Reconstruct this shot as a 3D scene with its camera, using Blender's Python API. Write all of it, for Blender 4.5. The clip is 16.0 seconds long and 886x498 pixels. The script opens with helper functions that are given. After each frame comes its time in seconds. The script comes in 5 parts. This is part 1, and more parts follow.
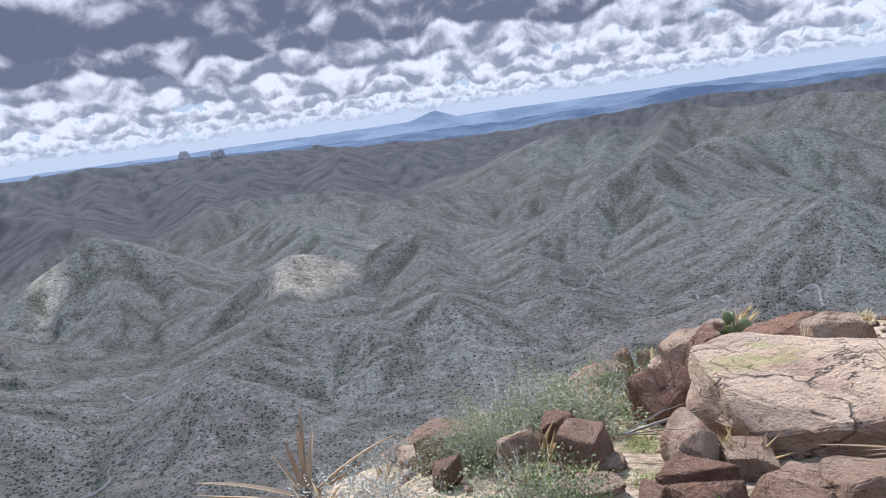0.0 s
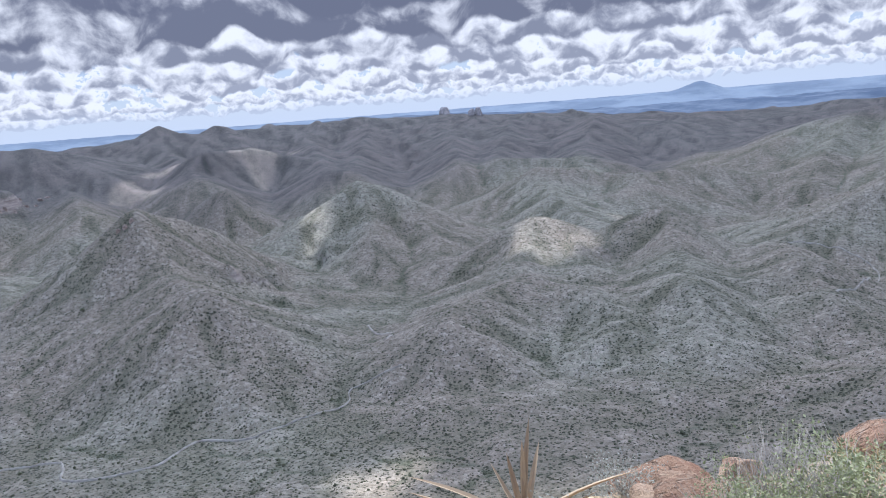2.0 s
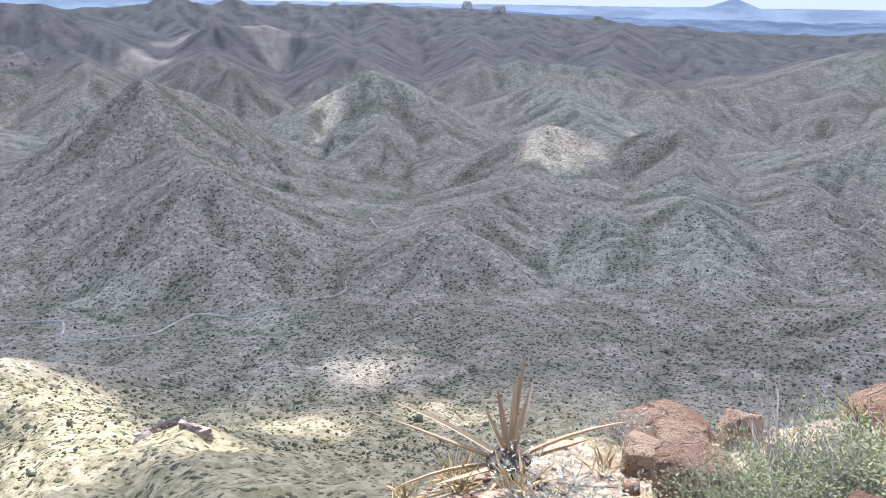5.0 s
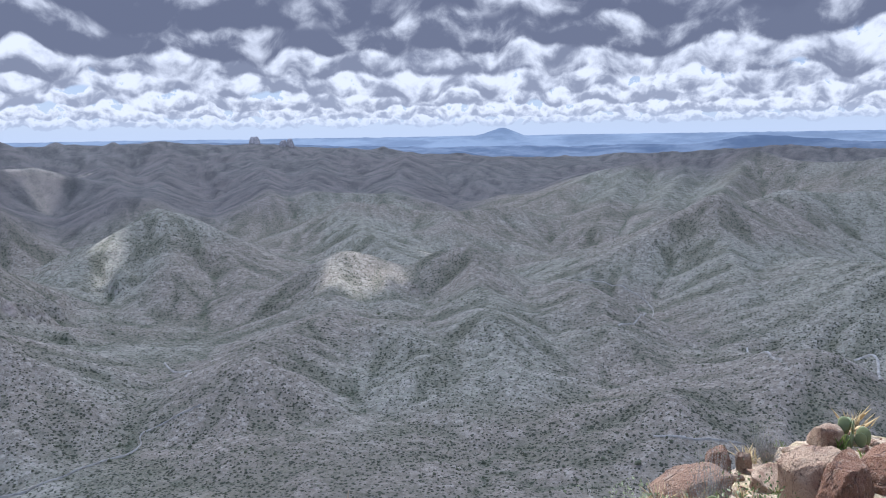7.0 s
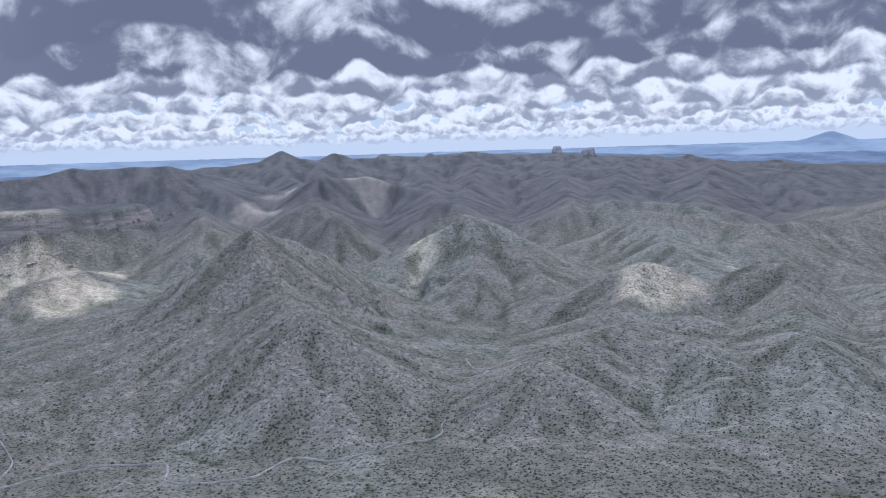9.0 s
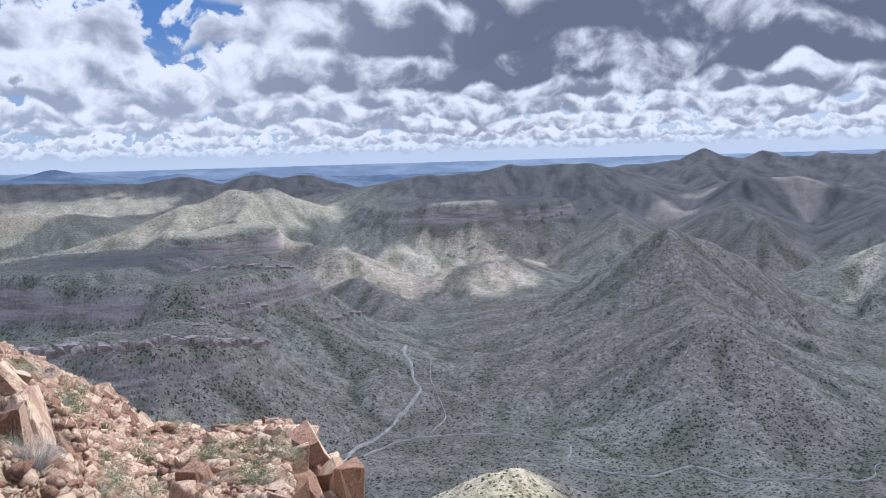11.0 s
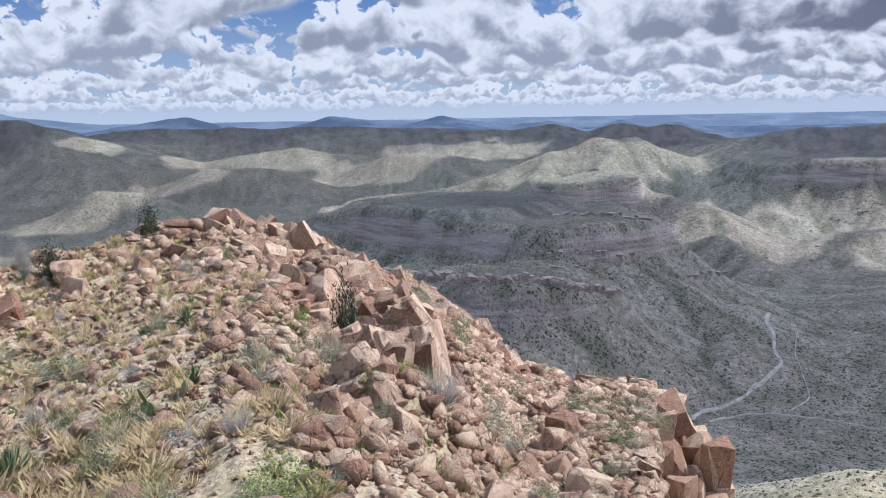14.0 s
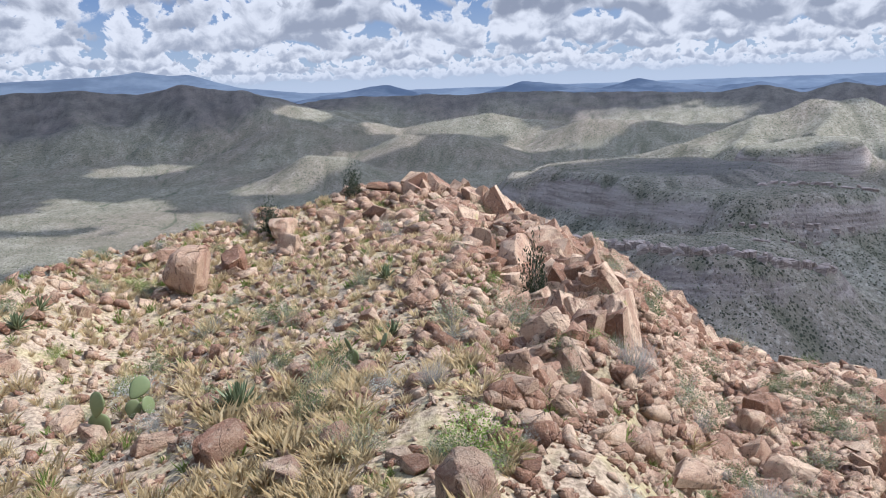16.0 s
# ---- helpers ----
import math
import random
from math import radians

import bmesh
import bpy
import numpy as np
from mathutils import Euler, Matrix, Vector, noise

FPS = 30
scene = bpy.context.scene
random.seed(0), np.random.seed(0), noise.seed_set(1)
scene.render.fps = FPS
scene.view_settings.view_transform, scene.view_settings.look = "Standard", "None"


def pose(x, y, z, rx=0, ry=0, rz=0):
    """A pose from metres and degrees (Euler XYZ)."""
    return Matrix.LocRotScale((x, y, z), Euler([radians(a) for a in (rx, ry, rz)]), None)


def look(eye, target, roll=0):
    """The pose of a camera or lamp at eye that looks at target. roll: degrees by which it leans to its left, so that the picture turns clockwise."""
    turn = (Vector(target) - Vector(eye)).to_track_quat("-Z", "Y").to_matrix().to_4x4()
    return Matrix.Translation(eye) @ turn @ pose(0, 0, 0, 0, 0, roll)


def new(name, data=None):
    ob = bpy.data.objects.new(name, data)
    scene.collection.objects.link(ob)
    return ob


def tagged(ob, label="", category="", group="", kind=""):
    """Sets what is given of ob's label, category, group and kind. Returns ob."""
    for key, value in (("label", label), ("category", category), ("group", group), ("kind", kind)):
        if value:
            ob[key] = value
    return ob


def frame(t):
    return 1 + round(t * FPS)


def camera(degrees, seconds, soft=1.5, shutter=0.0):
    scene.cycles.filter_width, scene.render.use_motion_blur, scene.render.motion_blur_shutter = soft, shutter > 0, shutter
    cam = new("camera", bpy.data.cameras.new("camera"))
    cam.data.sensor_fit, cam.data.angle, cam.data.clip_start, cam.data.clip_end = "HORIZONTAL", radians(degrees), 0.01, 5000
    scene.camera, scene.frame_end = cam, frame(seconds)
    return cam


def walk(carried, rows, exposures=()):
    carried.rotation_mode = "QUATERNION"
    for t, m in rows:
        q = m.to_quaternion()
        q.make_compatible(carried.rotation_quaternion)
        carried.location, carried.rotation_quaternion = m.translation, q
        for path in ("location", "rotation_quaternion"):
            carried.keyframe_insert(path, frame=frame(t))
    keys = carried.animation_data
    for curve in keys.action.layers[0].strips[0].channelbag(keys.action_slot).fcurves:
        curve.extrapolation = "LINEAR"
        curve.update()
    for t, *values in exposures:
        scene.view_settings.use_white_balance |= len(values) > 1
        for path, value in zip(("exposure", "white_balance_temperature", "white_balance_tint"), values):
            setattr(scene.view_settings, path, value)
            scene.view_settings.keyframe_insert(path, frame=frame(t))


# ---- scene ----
cam = camera(62.5, 16.0, soft=1.0)
walk(cam, [
    (0.0, pose(0.000, 0.000, -0.000, 79.82, 7.85, 0.00)),
    (0.5, pose(-0.017, 0.152, -0.003, 79.86, 6.67, 2.75)),
    (1.0, pose(-0.069, 0.323, 0.011, 79.76, 5.69, 6.86)),
    (1.5, pose(-0.112, 0.484, -0.007, 79.43, 5.05, 12.47)),
    (2.0, pose(-0.135, 0.504, 0.123, 79.22, 4.46, 19.69)),
    (2.5, pose(-0.154, 0.399, 0.248, 78.08, 2.56, 26.98)),
    (3.0, pose(-0.167, 0.249, 0.365, 73.68, 0.50, 32.67)),
    (5.5, pose(-0.289, 0.965, 0.069, 71.74, -0.99, 14.64)),
    (6.0, pose(-0.276, 0.900, 0.118, 76.41, -0.61, 7.15)),
    (6.5, pose(-0.278, 0.889, 0.134, 80.03, 0.42, 4.36)),
    (7.0, pose(-0.285, 0.868, 0.140, 81.25, 0.85, 5.27)),
    (7.5, pose(-0.299, 0.836, 0.149, 81.62, 1.03, 8.95)),
    (8.0, pose(-0.325, 0.801, 0.156, 81.89, 1.21, 14.05)),
    (8.5, pose(-0.385, 0.791, 0.208, 82.22, 1.52, 20.56)),
    (9.0, pose(-0.475, 0.796, 0.286, 82.45, 1.77, 28.39)),
    (9.5, pose(-0.592, 0.788, 0.375, 82.46, 1.98, 36.66)),
    (10.0, pose(-0.729, 0.759, 0.465, 82.47, 1.98, 44.74)),
    (12.5, pose(-2.164, 0.032, 0.858, 83.96, 0.81, 79.08)),
    (13.0, pose(-2.174, 0.019, 0.838, 83.45, 0.76, 83.22)),
    (13.5, pose(-2.168, 0.002, 0.830, 82.02, 0.88, 86.13)),
    (14.0, pose(-2.160, 0.001, 0.837, 79.89, 1.00, 88.16)),
    (14.5, pose(-2.151, -0.004, 0.820, 77.81, 1.16, 90.04)),
    (15.0, pose(-2.145, -0.025, 0.815, 76.57, 1.32, 92.78)),
    (15.5, pose(-2.120, -0.067, 0.816, 76.56, 1.58, 97.05)),
    (16.0, pose(-2.120, -0.074, 0.828, 77.61, 2.05, 102.91)),
], exposures=[(0.0, 0.60, 5650, 13), (2.0, 0.70, 5650, 13), (2.5, 0.56, 5600, 13), (3.0, 0.80, 5650, 13), (5.5, 1.02, 5750, 14),
             (6.2, 0.86, 5700, 13), (7.0, 0.65, 5500, 13), (8.0, 0.56, 5500, 13), (9.0, 0.59, 5500, 13), (10.0, 0.62, 5550, 13), (12.5, 0.4, 5530, 12), (16.0, 0.45, 5700, 12)])

# ---- light ----
SUN_YAW, SUN_EL = 22.0, 47.0      # degrees, yaw to the left of +y


def heading(yaw, r, z=0.0):
    """A place at that yaw (degrees, left of +y) and horizontal distance."""
    return Vector((-r * math.sin(radians(yaw)), r * math.cos(radians(yaw)), z))


SUN_DIR = heading(SUN_YAW, math.cos(radians(SUN_EL)), math.sin(radians(SUN_EL)))
sun = new("sun", bpy.data.lights.new("sun", "SUN"))
sun.data.energy, sun.data.angle, sun.data.color = 5.0, radians(0.53), (1.0, 0.95, 0.88)
sun.matrix_world = look(SUN_DIR * 100, (0, 0, 0))


class Nodes:
    """Small builder of node trees."""

    def __init__(self, tree):
        self.tree = tree
        tree.nodes.clear()

    def add(self, kind, **kw):
        n = self.tree.nodes.new(kind)
        for k, v in kw.items():
            if k.startswith("i_"):
                key = k[2:].replace("__", " ")
                n.inputs[int(key) if key.isdigit() else key].default_value = v
            else:
                setattr(n, k, v)
        return n

    def put(self, value, socket):
        if isinstance(value, bpy.types.NodeSocket):
            self.tree.links.new(value, socket)
        else:
            socket.default_value = value

    def math(self, op, a, b=0.0, c=0.0, clamp=False):
        n = self.add("ShaderNodeMath", operation=op, use_clamp=clamp)
        for s, v in zip(n.inputs, (a, b, c)):
            self.put(v, s)
        return n.outputs[0]

    def vmath(self, op, a, b=(0, 0, 0), scale=1.0):
        n = self.add("ShaderNodeVectorMath", operation=op)
        self.put(a, n.inputs[0])
        self.put(b, n.inputs[1])
        if op == "SCALE":
            self.put(scale, n.inputs["Scale"])
        return n.outputs["Value" if op in ("LENGTH", "DOT_PRODUCT") else "Vector"]

    def noise(self, vec, scale, detail=4.0, rough=0.55, distortion=0.0, dims="3D", lac=2.0):
        n = self.add("ShaderNodeTexNoise", noise_dimensions=dims)
        self.put(vec, n.inputs["Vector"])
        n.inputs["Scale"].default_value = scale
        n.inputs["Detail"].default_value = detail
        n.inputs["Roughness"].default_value = rough
        n.inputs["Lacunarity"].default_value = lac
        n.inputs["Distortion"].default_value = distortion
        return n.outputs["Fac"]

    def step(self, v, a, b, lo=0.0, hi=1.0):
        n = self.add("ShaderNodeMapRange", interpolation_type="SMOOTHSTEP")
        for s, x in zip(n.inputs, (v, a, b, lo, hi)):
            self.put(x, s)
        return n.outputs[0]

    def mix(self, fac, a, b, blend="MIX"):
        n = self.add("ShaderNodeMix", data_type="RGBA", blend_type=blend)
        self.put(fac, n.inputs[0])
        for v, s in ((a, n.inputs[6]), (b, n.inputs[7])):
            self.put((*v, 1.0) if isinstance(v, tuple) and len(v) == 3 else v, s)
        return n.outputs[2]


# ---- world: broken cumulus under a clear sky ----
world = bpy.data.worlds.new("world")
scene.world = world
world.use_nodes = True
w = Nodes(world.node_tree)
sky = w.add("ShaderNodeTexSky", sky_type="NISHITA", sun_disc=False, sun_elevation=radians(SUN_EL),
            sun_rotation=radians(-SUN_YAW), altitude=1300.0, air_density=1.0, dust_density=1.2, ozone_density=1.5)
way = w.add("ShaderNodeTexCoord").outputs["Generated"]
sep = w.add("ShaderNodeSeparateXYZ")
w.put(way, sep.inputs[0])
up = w.math("MAXIMUM", sep.outputs[2], 0.0)
flat = w.vmath("MULTIPLY", way, (1, 1, 0))


# rows of cumulus one behind another, each with a flat base and heaped tops
parts_of = w.add("ShaderNodeSeparateXYZ")
w.put(flat, parts_of.inputs[0])
swing = radians(SUN_YAW)
ahead = w.math("ADD", w.math("MULTIPLY", parts_of.outputs[0], -math.sin(swing)), w.math("MULTIPLY", parts_of.outputs[1], math.cos(swing)))
across = w.math("ADD", w.math("MULTIPLY", parts_of.outputs[0], math.cos(swing)), w.math("MULTIPLY", parts_of.outputs[1], math.sin(swing)))
bearing = w.math("MULTIPLY", w.math("ARCTAN2", across, ahead), 57.3)
rise = w.math("MULTIPLY", w.math("ARCSINE", up), 57.3)
towards = w.step(w.vmath("DOT_PRODUCT", way, tuple(heading(8.0, 1.0))), 0.30, 0.72)


def pair_of(a, b):
    c = w.add("ShaderNodeCombineXYZ")
    w.put(a, c.inputs[0])
    w.put(b, c.inputs[1])
    return c.outputs[0]


def cloud_row(behind, base, size, seed, fill, shelf):
    """One row: base is its elevation in degrees, size its height, fill how much of the row is cloud, shelf how much more of it towards the sun."""
    u = w.math("DIVIDE", bearing, size)
    sag = w.noise(pair_of(w.math("MULTIPLY", u, 0.45), seed), 1.0, 2.0, 0.5, 0.0, "2D")
    v = w.math("SUBTRACT", w.math("DIVIDE", w.math("SUBTRACT", rise, base), size), w.math("MULTIPLY", w.math("SUBTRACT", sag, 0.5), 1.5))
    here = w.noise(pair_of(w.math("MULTIPLY", u, 0.30), seed * 1.7), 1.0, 2.0, 0.5, 0.0, "2D")
    billow = w.noise(pair_of(u, w.math("ADD", w.math("MULTIPLY", v, 1.25), seed * 3.1)), 1.0, 8.0, 0.55, 0.12, "2D")
    swell = w.math("SUBTRACT", billow, 0.5)
    body = w.math("ADD", w.math("MULTIPLY", w.math("SUBTRACT", here, 0.5), 2.6), w.math("ADD", fill, w.math("MULTIPLY", towards, shelf)))
    dens = w.math("ADD", w.math("ADD", body, w.math("MULTIPLY", swell, 2.4)), w.math("MULTIPLY", v, -0.50))
    cover = w.math("MULTIPLY", w.step(dens, 0.0, 0.17), w.step(w.math("ADD", v, w.math("MULTIPLY", swell, 0.55)), -0.07, 0.09))
    light = w.math("ADD", w.math("MULTIPLY", v, 0.62), w.math("ADD", w.math("MULTIPLY", swell, -1.5), w.math("MULTIPLY", dens, -0.36)))
    haze = max(0.0, min(1.0, (6.5 - base) / 6.0))
    deep = w.mix(towards, (0.42 + 0.2 * haze, 0.45 + 0.21 * haze, 0.53 + 0.22 * haze), (0.20 + 0.36 * haze, 0.215 + 0.37 * haze, 0.285 + 0.38 * haze))
    tone = w.mix(w.step(light, -0.45, 0.40), deep, (1.10, 1.10, 1.12))
    return w.mix(cover, behind, tone)


blue = w.mix(w.step(up, 0.0, 0.19), (0.66, 0.78, 0.95), (0.13, 0.29, 0.66))
blue = w.mix(w.math("MULTIPLY", towards, 0.6), blue, (0.78, 0.86, 1.0))
total = w.mix(0.25, blue, w.vmath("SCALE", sky.outputs[0], scale=0.09))
for base, size, seed, fill, shelf in ((0.9, 0.6, 2.3, 0.8, 0.1), (1.5, 0.9, 5.1, 0.8, 0.1), (2.3, 1.3, 9.7, 0.75, 0.1), (3.3, 1.9, 13.2, 0.70, 0.1), (4.6, 2.7, 17.9, 0.50, 0.3),
                                      (6.2, 3.6, 21.4, 0.50, 1.3), (8.4, 4.8, 26.8, 0.35, 1.4), (11.4, 6.2, 31.5, 0.25, 1.2), (15.5, 7.5, 36.1, 0.25, 0.9),
                                      (22.0, 9.0, 41.7, 0.25, 0.6), (33.0, 14.0, 47.3, 0.3, 0.4)):
    total = cloud_row(total, base, size, seed, fill, shelf)
total = w.mix(w.step(rise, 2.2, 0.0, 0.0, 0.85), total, (0.76, 0.84, 0.97))
back = w.add("ShaderNodeBackground")
w.put(total, back.inputs[0])
back.inputs[1].default_value = 0.53
w.put(back.outputs[0], w.add("ShaderNodeOutputWorld").inputs[0])


# ---- materials ----
def material(name, rough=0.9):
    m = bpy.data.materials.new(name)
    m.use_nodes = True
    n = Nodes(m.node_tree)
    bsdf = n.add("ShaderNodeBsdfPrincipled")
    bsdf.inputs["Roughness"].default_value = rough
    bsdf.inputs["Specular IOR Level"].default_value = 0.25
    n.put(bsdf.outputs[0], n.add("ShaderNodeOutputMaterial").inputs[0])
    n.where = n.add("ShaderNodeTexCoord").outputs["Object"]
    return m, n, bsdf


def bump(n, bsdf, height, distance, strength=0.8):
    b = n.add("ShaderNodeBump")
    b.inputs["Strength"].default_value = strength
    b.inputs["Distance"].default_value = distance
    n.put(height, b.inputs["Height"])
    n.put(b.outputs[0], bsdf.inputs["Normal"])


def ground_material():
    m, n, bsdf = material("desert_ground", 0.95)
    p = n.where
    region = n.noise(p, 0.0022, 4.0, 0.55)
    patches = n.noise(p, 0.013, 6.0, 0.62)
    fine = n.noise(p, 0.11, 6.0, 0.7)
    speck = n.noise(p, 0.34, 5.0, 0.72)
    drain = n.add("ShaderNodeAttribute", attribute_name="drain").outputs["Fac"]
    spur = n.add("ShaderNodeAttribute", attribute_name="spur").outputs["Fac"]
    wet = n.step(n.math("ADD", drain, n.math("MULTIPLY", n.math("SUBTRACT", patches, 0.5), 5.0)), 3.5, 8.0)
    rib = n.math("ADD", spur, n.math("MULTIPLY", n.math("SUBTRACT", patches, 0.5), 0.35))
    # pinkish and tan soils, with dry grass between
    soil = n.mix(n.step(region, 0.42, 0.58), (0.285, 0.236, 0.182), (0.305, 0.28, 0.212))
    soil = n.mix(n.step(fine, 0.36, 0.64), n.mix(0.5, soil, (0.11, 0.09, 0.07)), soil)
    turf = n.mix(n.step(speck, 0.35, 0.62), (0.092, 0.088, 0.055), (0.185, 0.168, 0.115))
    green = n.step(n.math("ADD", rib, n.math("MULTIPLY", n.math("SUBTRACT", fine, 0.5), 0.30)), 0.76, 0.50)
    col = n.mix(n.math("MULTIPLY", green, 0.85), soil, turf)
    # bare pale stone along the crests of the ribs
    stony = n.math("MULTIPLY", n.step(n.noise(p, 0.13, 7.0, 0.75), 0.50, 0.60), n.step(rib, 0.56, 0.82))
    col = n.mix(n.math("MULTIPLY", stony, 0.62), col, (0.47, 0.405, 0.33))
    # bushes, single and in clumps
    dots = 0.0
    for size, low, high in ((0.15, 0.20, 0.30), (0.26, 0.24, 0.34)):
        vor = n.add("ShaderNodeTexVoronoi", feature="F1")
        n.put(n.vmath("MULTIPLY", p, (1, 1, 0.3)), vor.inputs["Vector"])
        vor.inputs["Scale"].default_value = size
        d = n.math("ADD", vor.outputs["Distance"], n.math("ADD", n.math("MULTIPLY", n.math("SUBTRACT", fine, 0.5), 0.35), n.math("MULTIPLY", n.math("SUBTRACT", rib, 0.6), 0.35)))
        dots = n.math("MAXIMUM", dots, n.step(d, low, high, 1.0, 0.0))
    col = n.mix(n.math("MULTIPLY", dots, 0.85), col, (0.042, 0.048, 0.028))
    # thickets along the drainages
    col = n.mix(n.math("MULTIPLY", wet, n.step(fine, 0.36, 0.56, 0.25, 0.8)), col, (0.062, 0.078, 0.040))
    # the yellow grass slopes of the summit's own flank
    flank_grass = n.math("MULTIPLY", n.step(n.vmath("LENGTH", p), 640.0, 480.0), n.math("SUBTRACT", 1.0, n.math("MULTIPLY", dots, 0.8)))
    col = n.mix(n.math("MULTIPLY", flank_grass, 0.75), col, n.mix(n.step(fine, 0.4, 0.62), (0.26, 0.22, 0.105), (0.52, 0.42, 0.25)))
    # a darker colour over the mesas and the far range
    dark = n.math("MULTIPLY", n.add("ShaderNodeAttribute", attribute_name="dark_country").outputs["Fac"], 0.75)
    col = n.mix(dark, col, n.mix(n.step(n.math("ADD", rib, n.math("MULTIPLY", n.math("SUBTRACT", speck, 0.5), 0.6)), 0.48, 0.78), (0.05, 0.05, 0.053), (0.155, 0.13, 0.125)))
    # steep ground is bare rock
    geo = n.add("ShaderNodeNewGeometry")
    s = n.add("ShaderNodeSeparateXYZ")
    n.put(geo.outputs["Normal"], s.inputs[0])
    steep = n.step(n.math("ADD", s.outputs[2], n.math("MULTIPLY", fine, 0.3)), 0.84, 0.70)
    strata = n.noise(n.vmath("MULTIPLY", p, (0.25, 0.25, 3.0)), 0.035, 5.0, 0.7)
    rock = n.mix(n.step(strata, 0.35, 0.65), (0.22, 0.17, 0.15), (0.46, 0.38, 0.33))
    col = n.mix(n.math("MULTIPLY", steep, 0.8), col, rock)
    # the summit: pinkish gritty soil with litter
    z = n.add("ShaderNodeSeparateXYZ")
    n.put(p, z.inputs[0])
    top = n.math("MULTIPLY", n.step(z.outputs[2], -60.0, -25.0), n.step(n.vmath("LENGTH", p), 260.0, 160.0))
    grit = n.noise(p, 14.0, 8.0, 0.75)
    tufts = n.noise(p, 1.1, 6.0, 0.65)
    earth = n.mix(n.step(grit, 0.38, 0.62), (0.19, 0.135, 0.09), (0.50, 0.385, 0.27))
    # stony flank: darker soil, the shade between its stones put into the colour
    earth = n.mix(n.math("MULTIPLY", n.add("ShaderNodeAttribute", attribute_name="rubble_shade").outputs["Fac"], 0.85), earth,
                  n.mix(n.step(grit, 0.40, 0.60), (0.15, 0.115, 0.075), (0.33, 0.26, 0.165)))
    earth = n.mix(n.step(tufts, 0.46, 0.62, 0.0, 0.8), earth, n.mix(n.step(grit, 0.4, 0.6), (0.24, 0.19, 0.09), (0.46, 0.38, 0.21)))
    earth = n.mix(n.step(tufts, 0.42, 0.31, 0.0, 0.5), earth, (0.22, 0.205, 0.11))
    col = n.mix(top, col, earth)
    n.put(col, bsdf.inputs["Base Color"])
    h = n.math("ADD", n.math("MULTIPLY", patches, 1.5), n.math("ADD", fine, n.math("MULTIPLY", dots, 0.7)))
    near = n.math("ADD", n.math("MULTIPLY", grit, 0.03), n.math("MULTIPLY", tufts, 0.10))
    both = n.add("ShaderNodeMix", data_type="FLOAT")
    n.put(top, both.inputs[0])
    n.put(n.math("MULTIPLY", h, 4.5), both.inputs[2])
    n.put(near, both.inputs[3])
    bump(n, bsdf, both.outputs[0], 1.0, 0.9)
    return m


GROUND = ground_material()


# ---- terrain ----
rng = np.random.default_rng(7)
TABLE = rng.permutation(256)
TABLE = np.concatenate([TABLE, TABLE, TABLE])
GRAD = np.stack([np.cos(np.arange(256) * 2.399), np.sin(np.arange(256) * 2.399)], 1)


def gradient_noise(x, y):
    xi, yi = np.floor(x).astype(int), np.floor(y).astype(int)
    fx, fy = x - xi, y - yi
    u, v = fx ** 3 * (fx * (fx * 6 - 15) + 10), fy ** 3 * (fy * (fy * 6 - 15) + 10)

    def corner(i, j):
        g = GRAD[TABLE[TABLE[(xi + i) & 255] + ((yi + j) & 255)] & 255]
        return g[..., 0] * (fx - i) + g[..., 1] * (fy - j)
    a = corner(0, 0) * (1 - u) + corner(1, 0) * u
    b = corner(0, 1) * (1 - u) + corner(1, 1) * u
    return (a * (1 - v) + b * v) * 1.5


def fbm(x, y, scale, octaves=4, gain=0.5, ridged=False):
    total, amp, norm = 0.0, 1.0, 0.0
    for k in range(octaves):
        f = 2.03 ** k / scale
        v = gradient_noise(x * f + 17.3 * k, y * f - 9.1 * k)
        total = total + amp * ((1 - 2 * np.abs(v)) if ridged else v)
        norm += amp
        amp *= gain
    return total / norm


HUB = (-2.1, 0.0)      # the middle of the summit's top


def floor_height(r):
    """The mountain's foot, the valley and the far plain, by distance."""
    return np.interp(r, [0, 30, 100, 300, 450, 650, 900, 1500, 2000, 2600, 3200, 4000, 4600, 4900],
                     [-3, -32, -92, -224, -274, -306, -328, -338, -326, -285, -214, -112, -40, 3])


def smooth01(q):
    q = np.clip(q, 0, 1)
    return q * q * (3 - 2 * q)


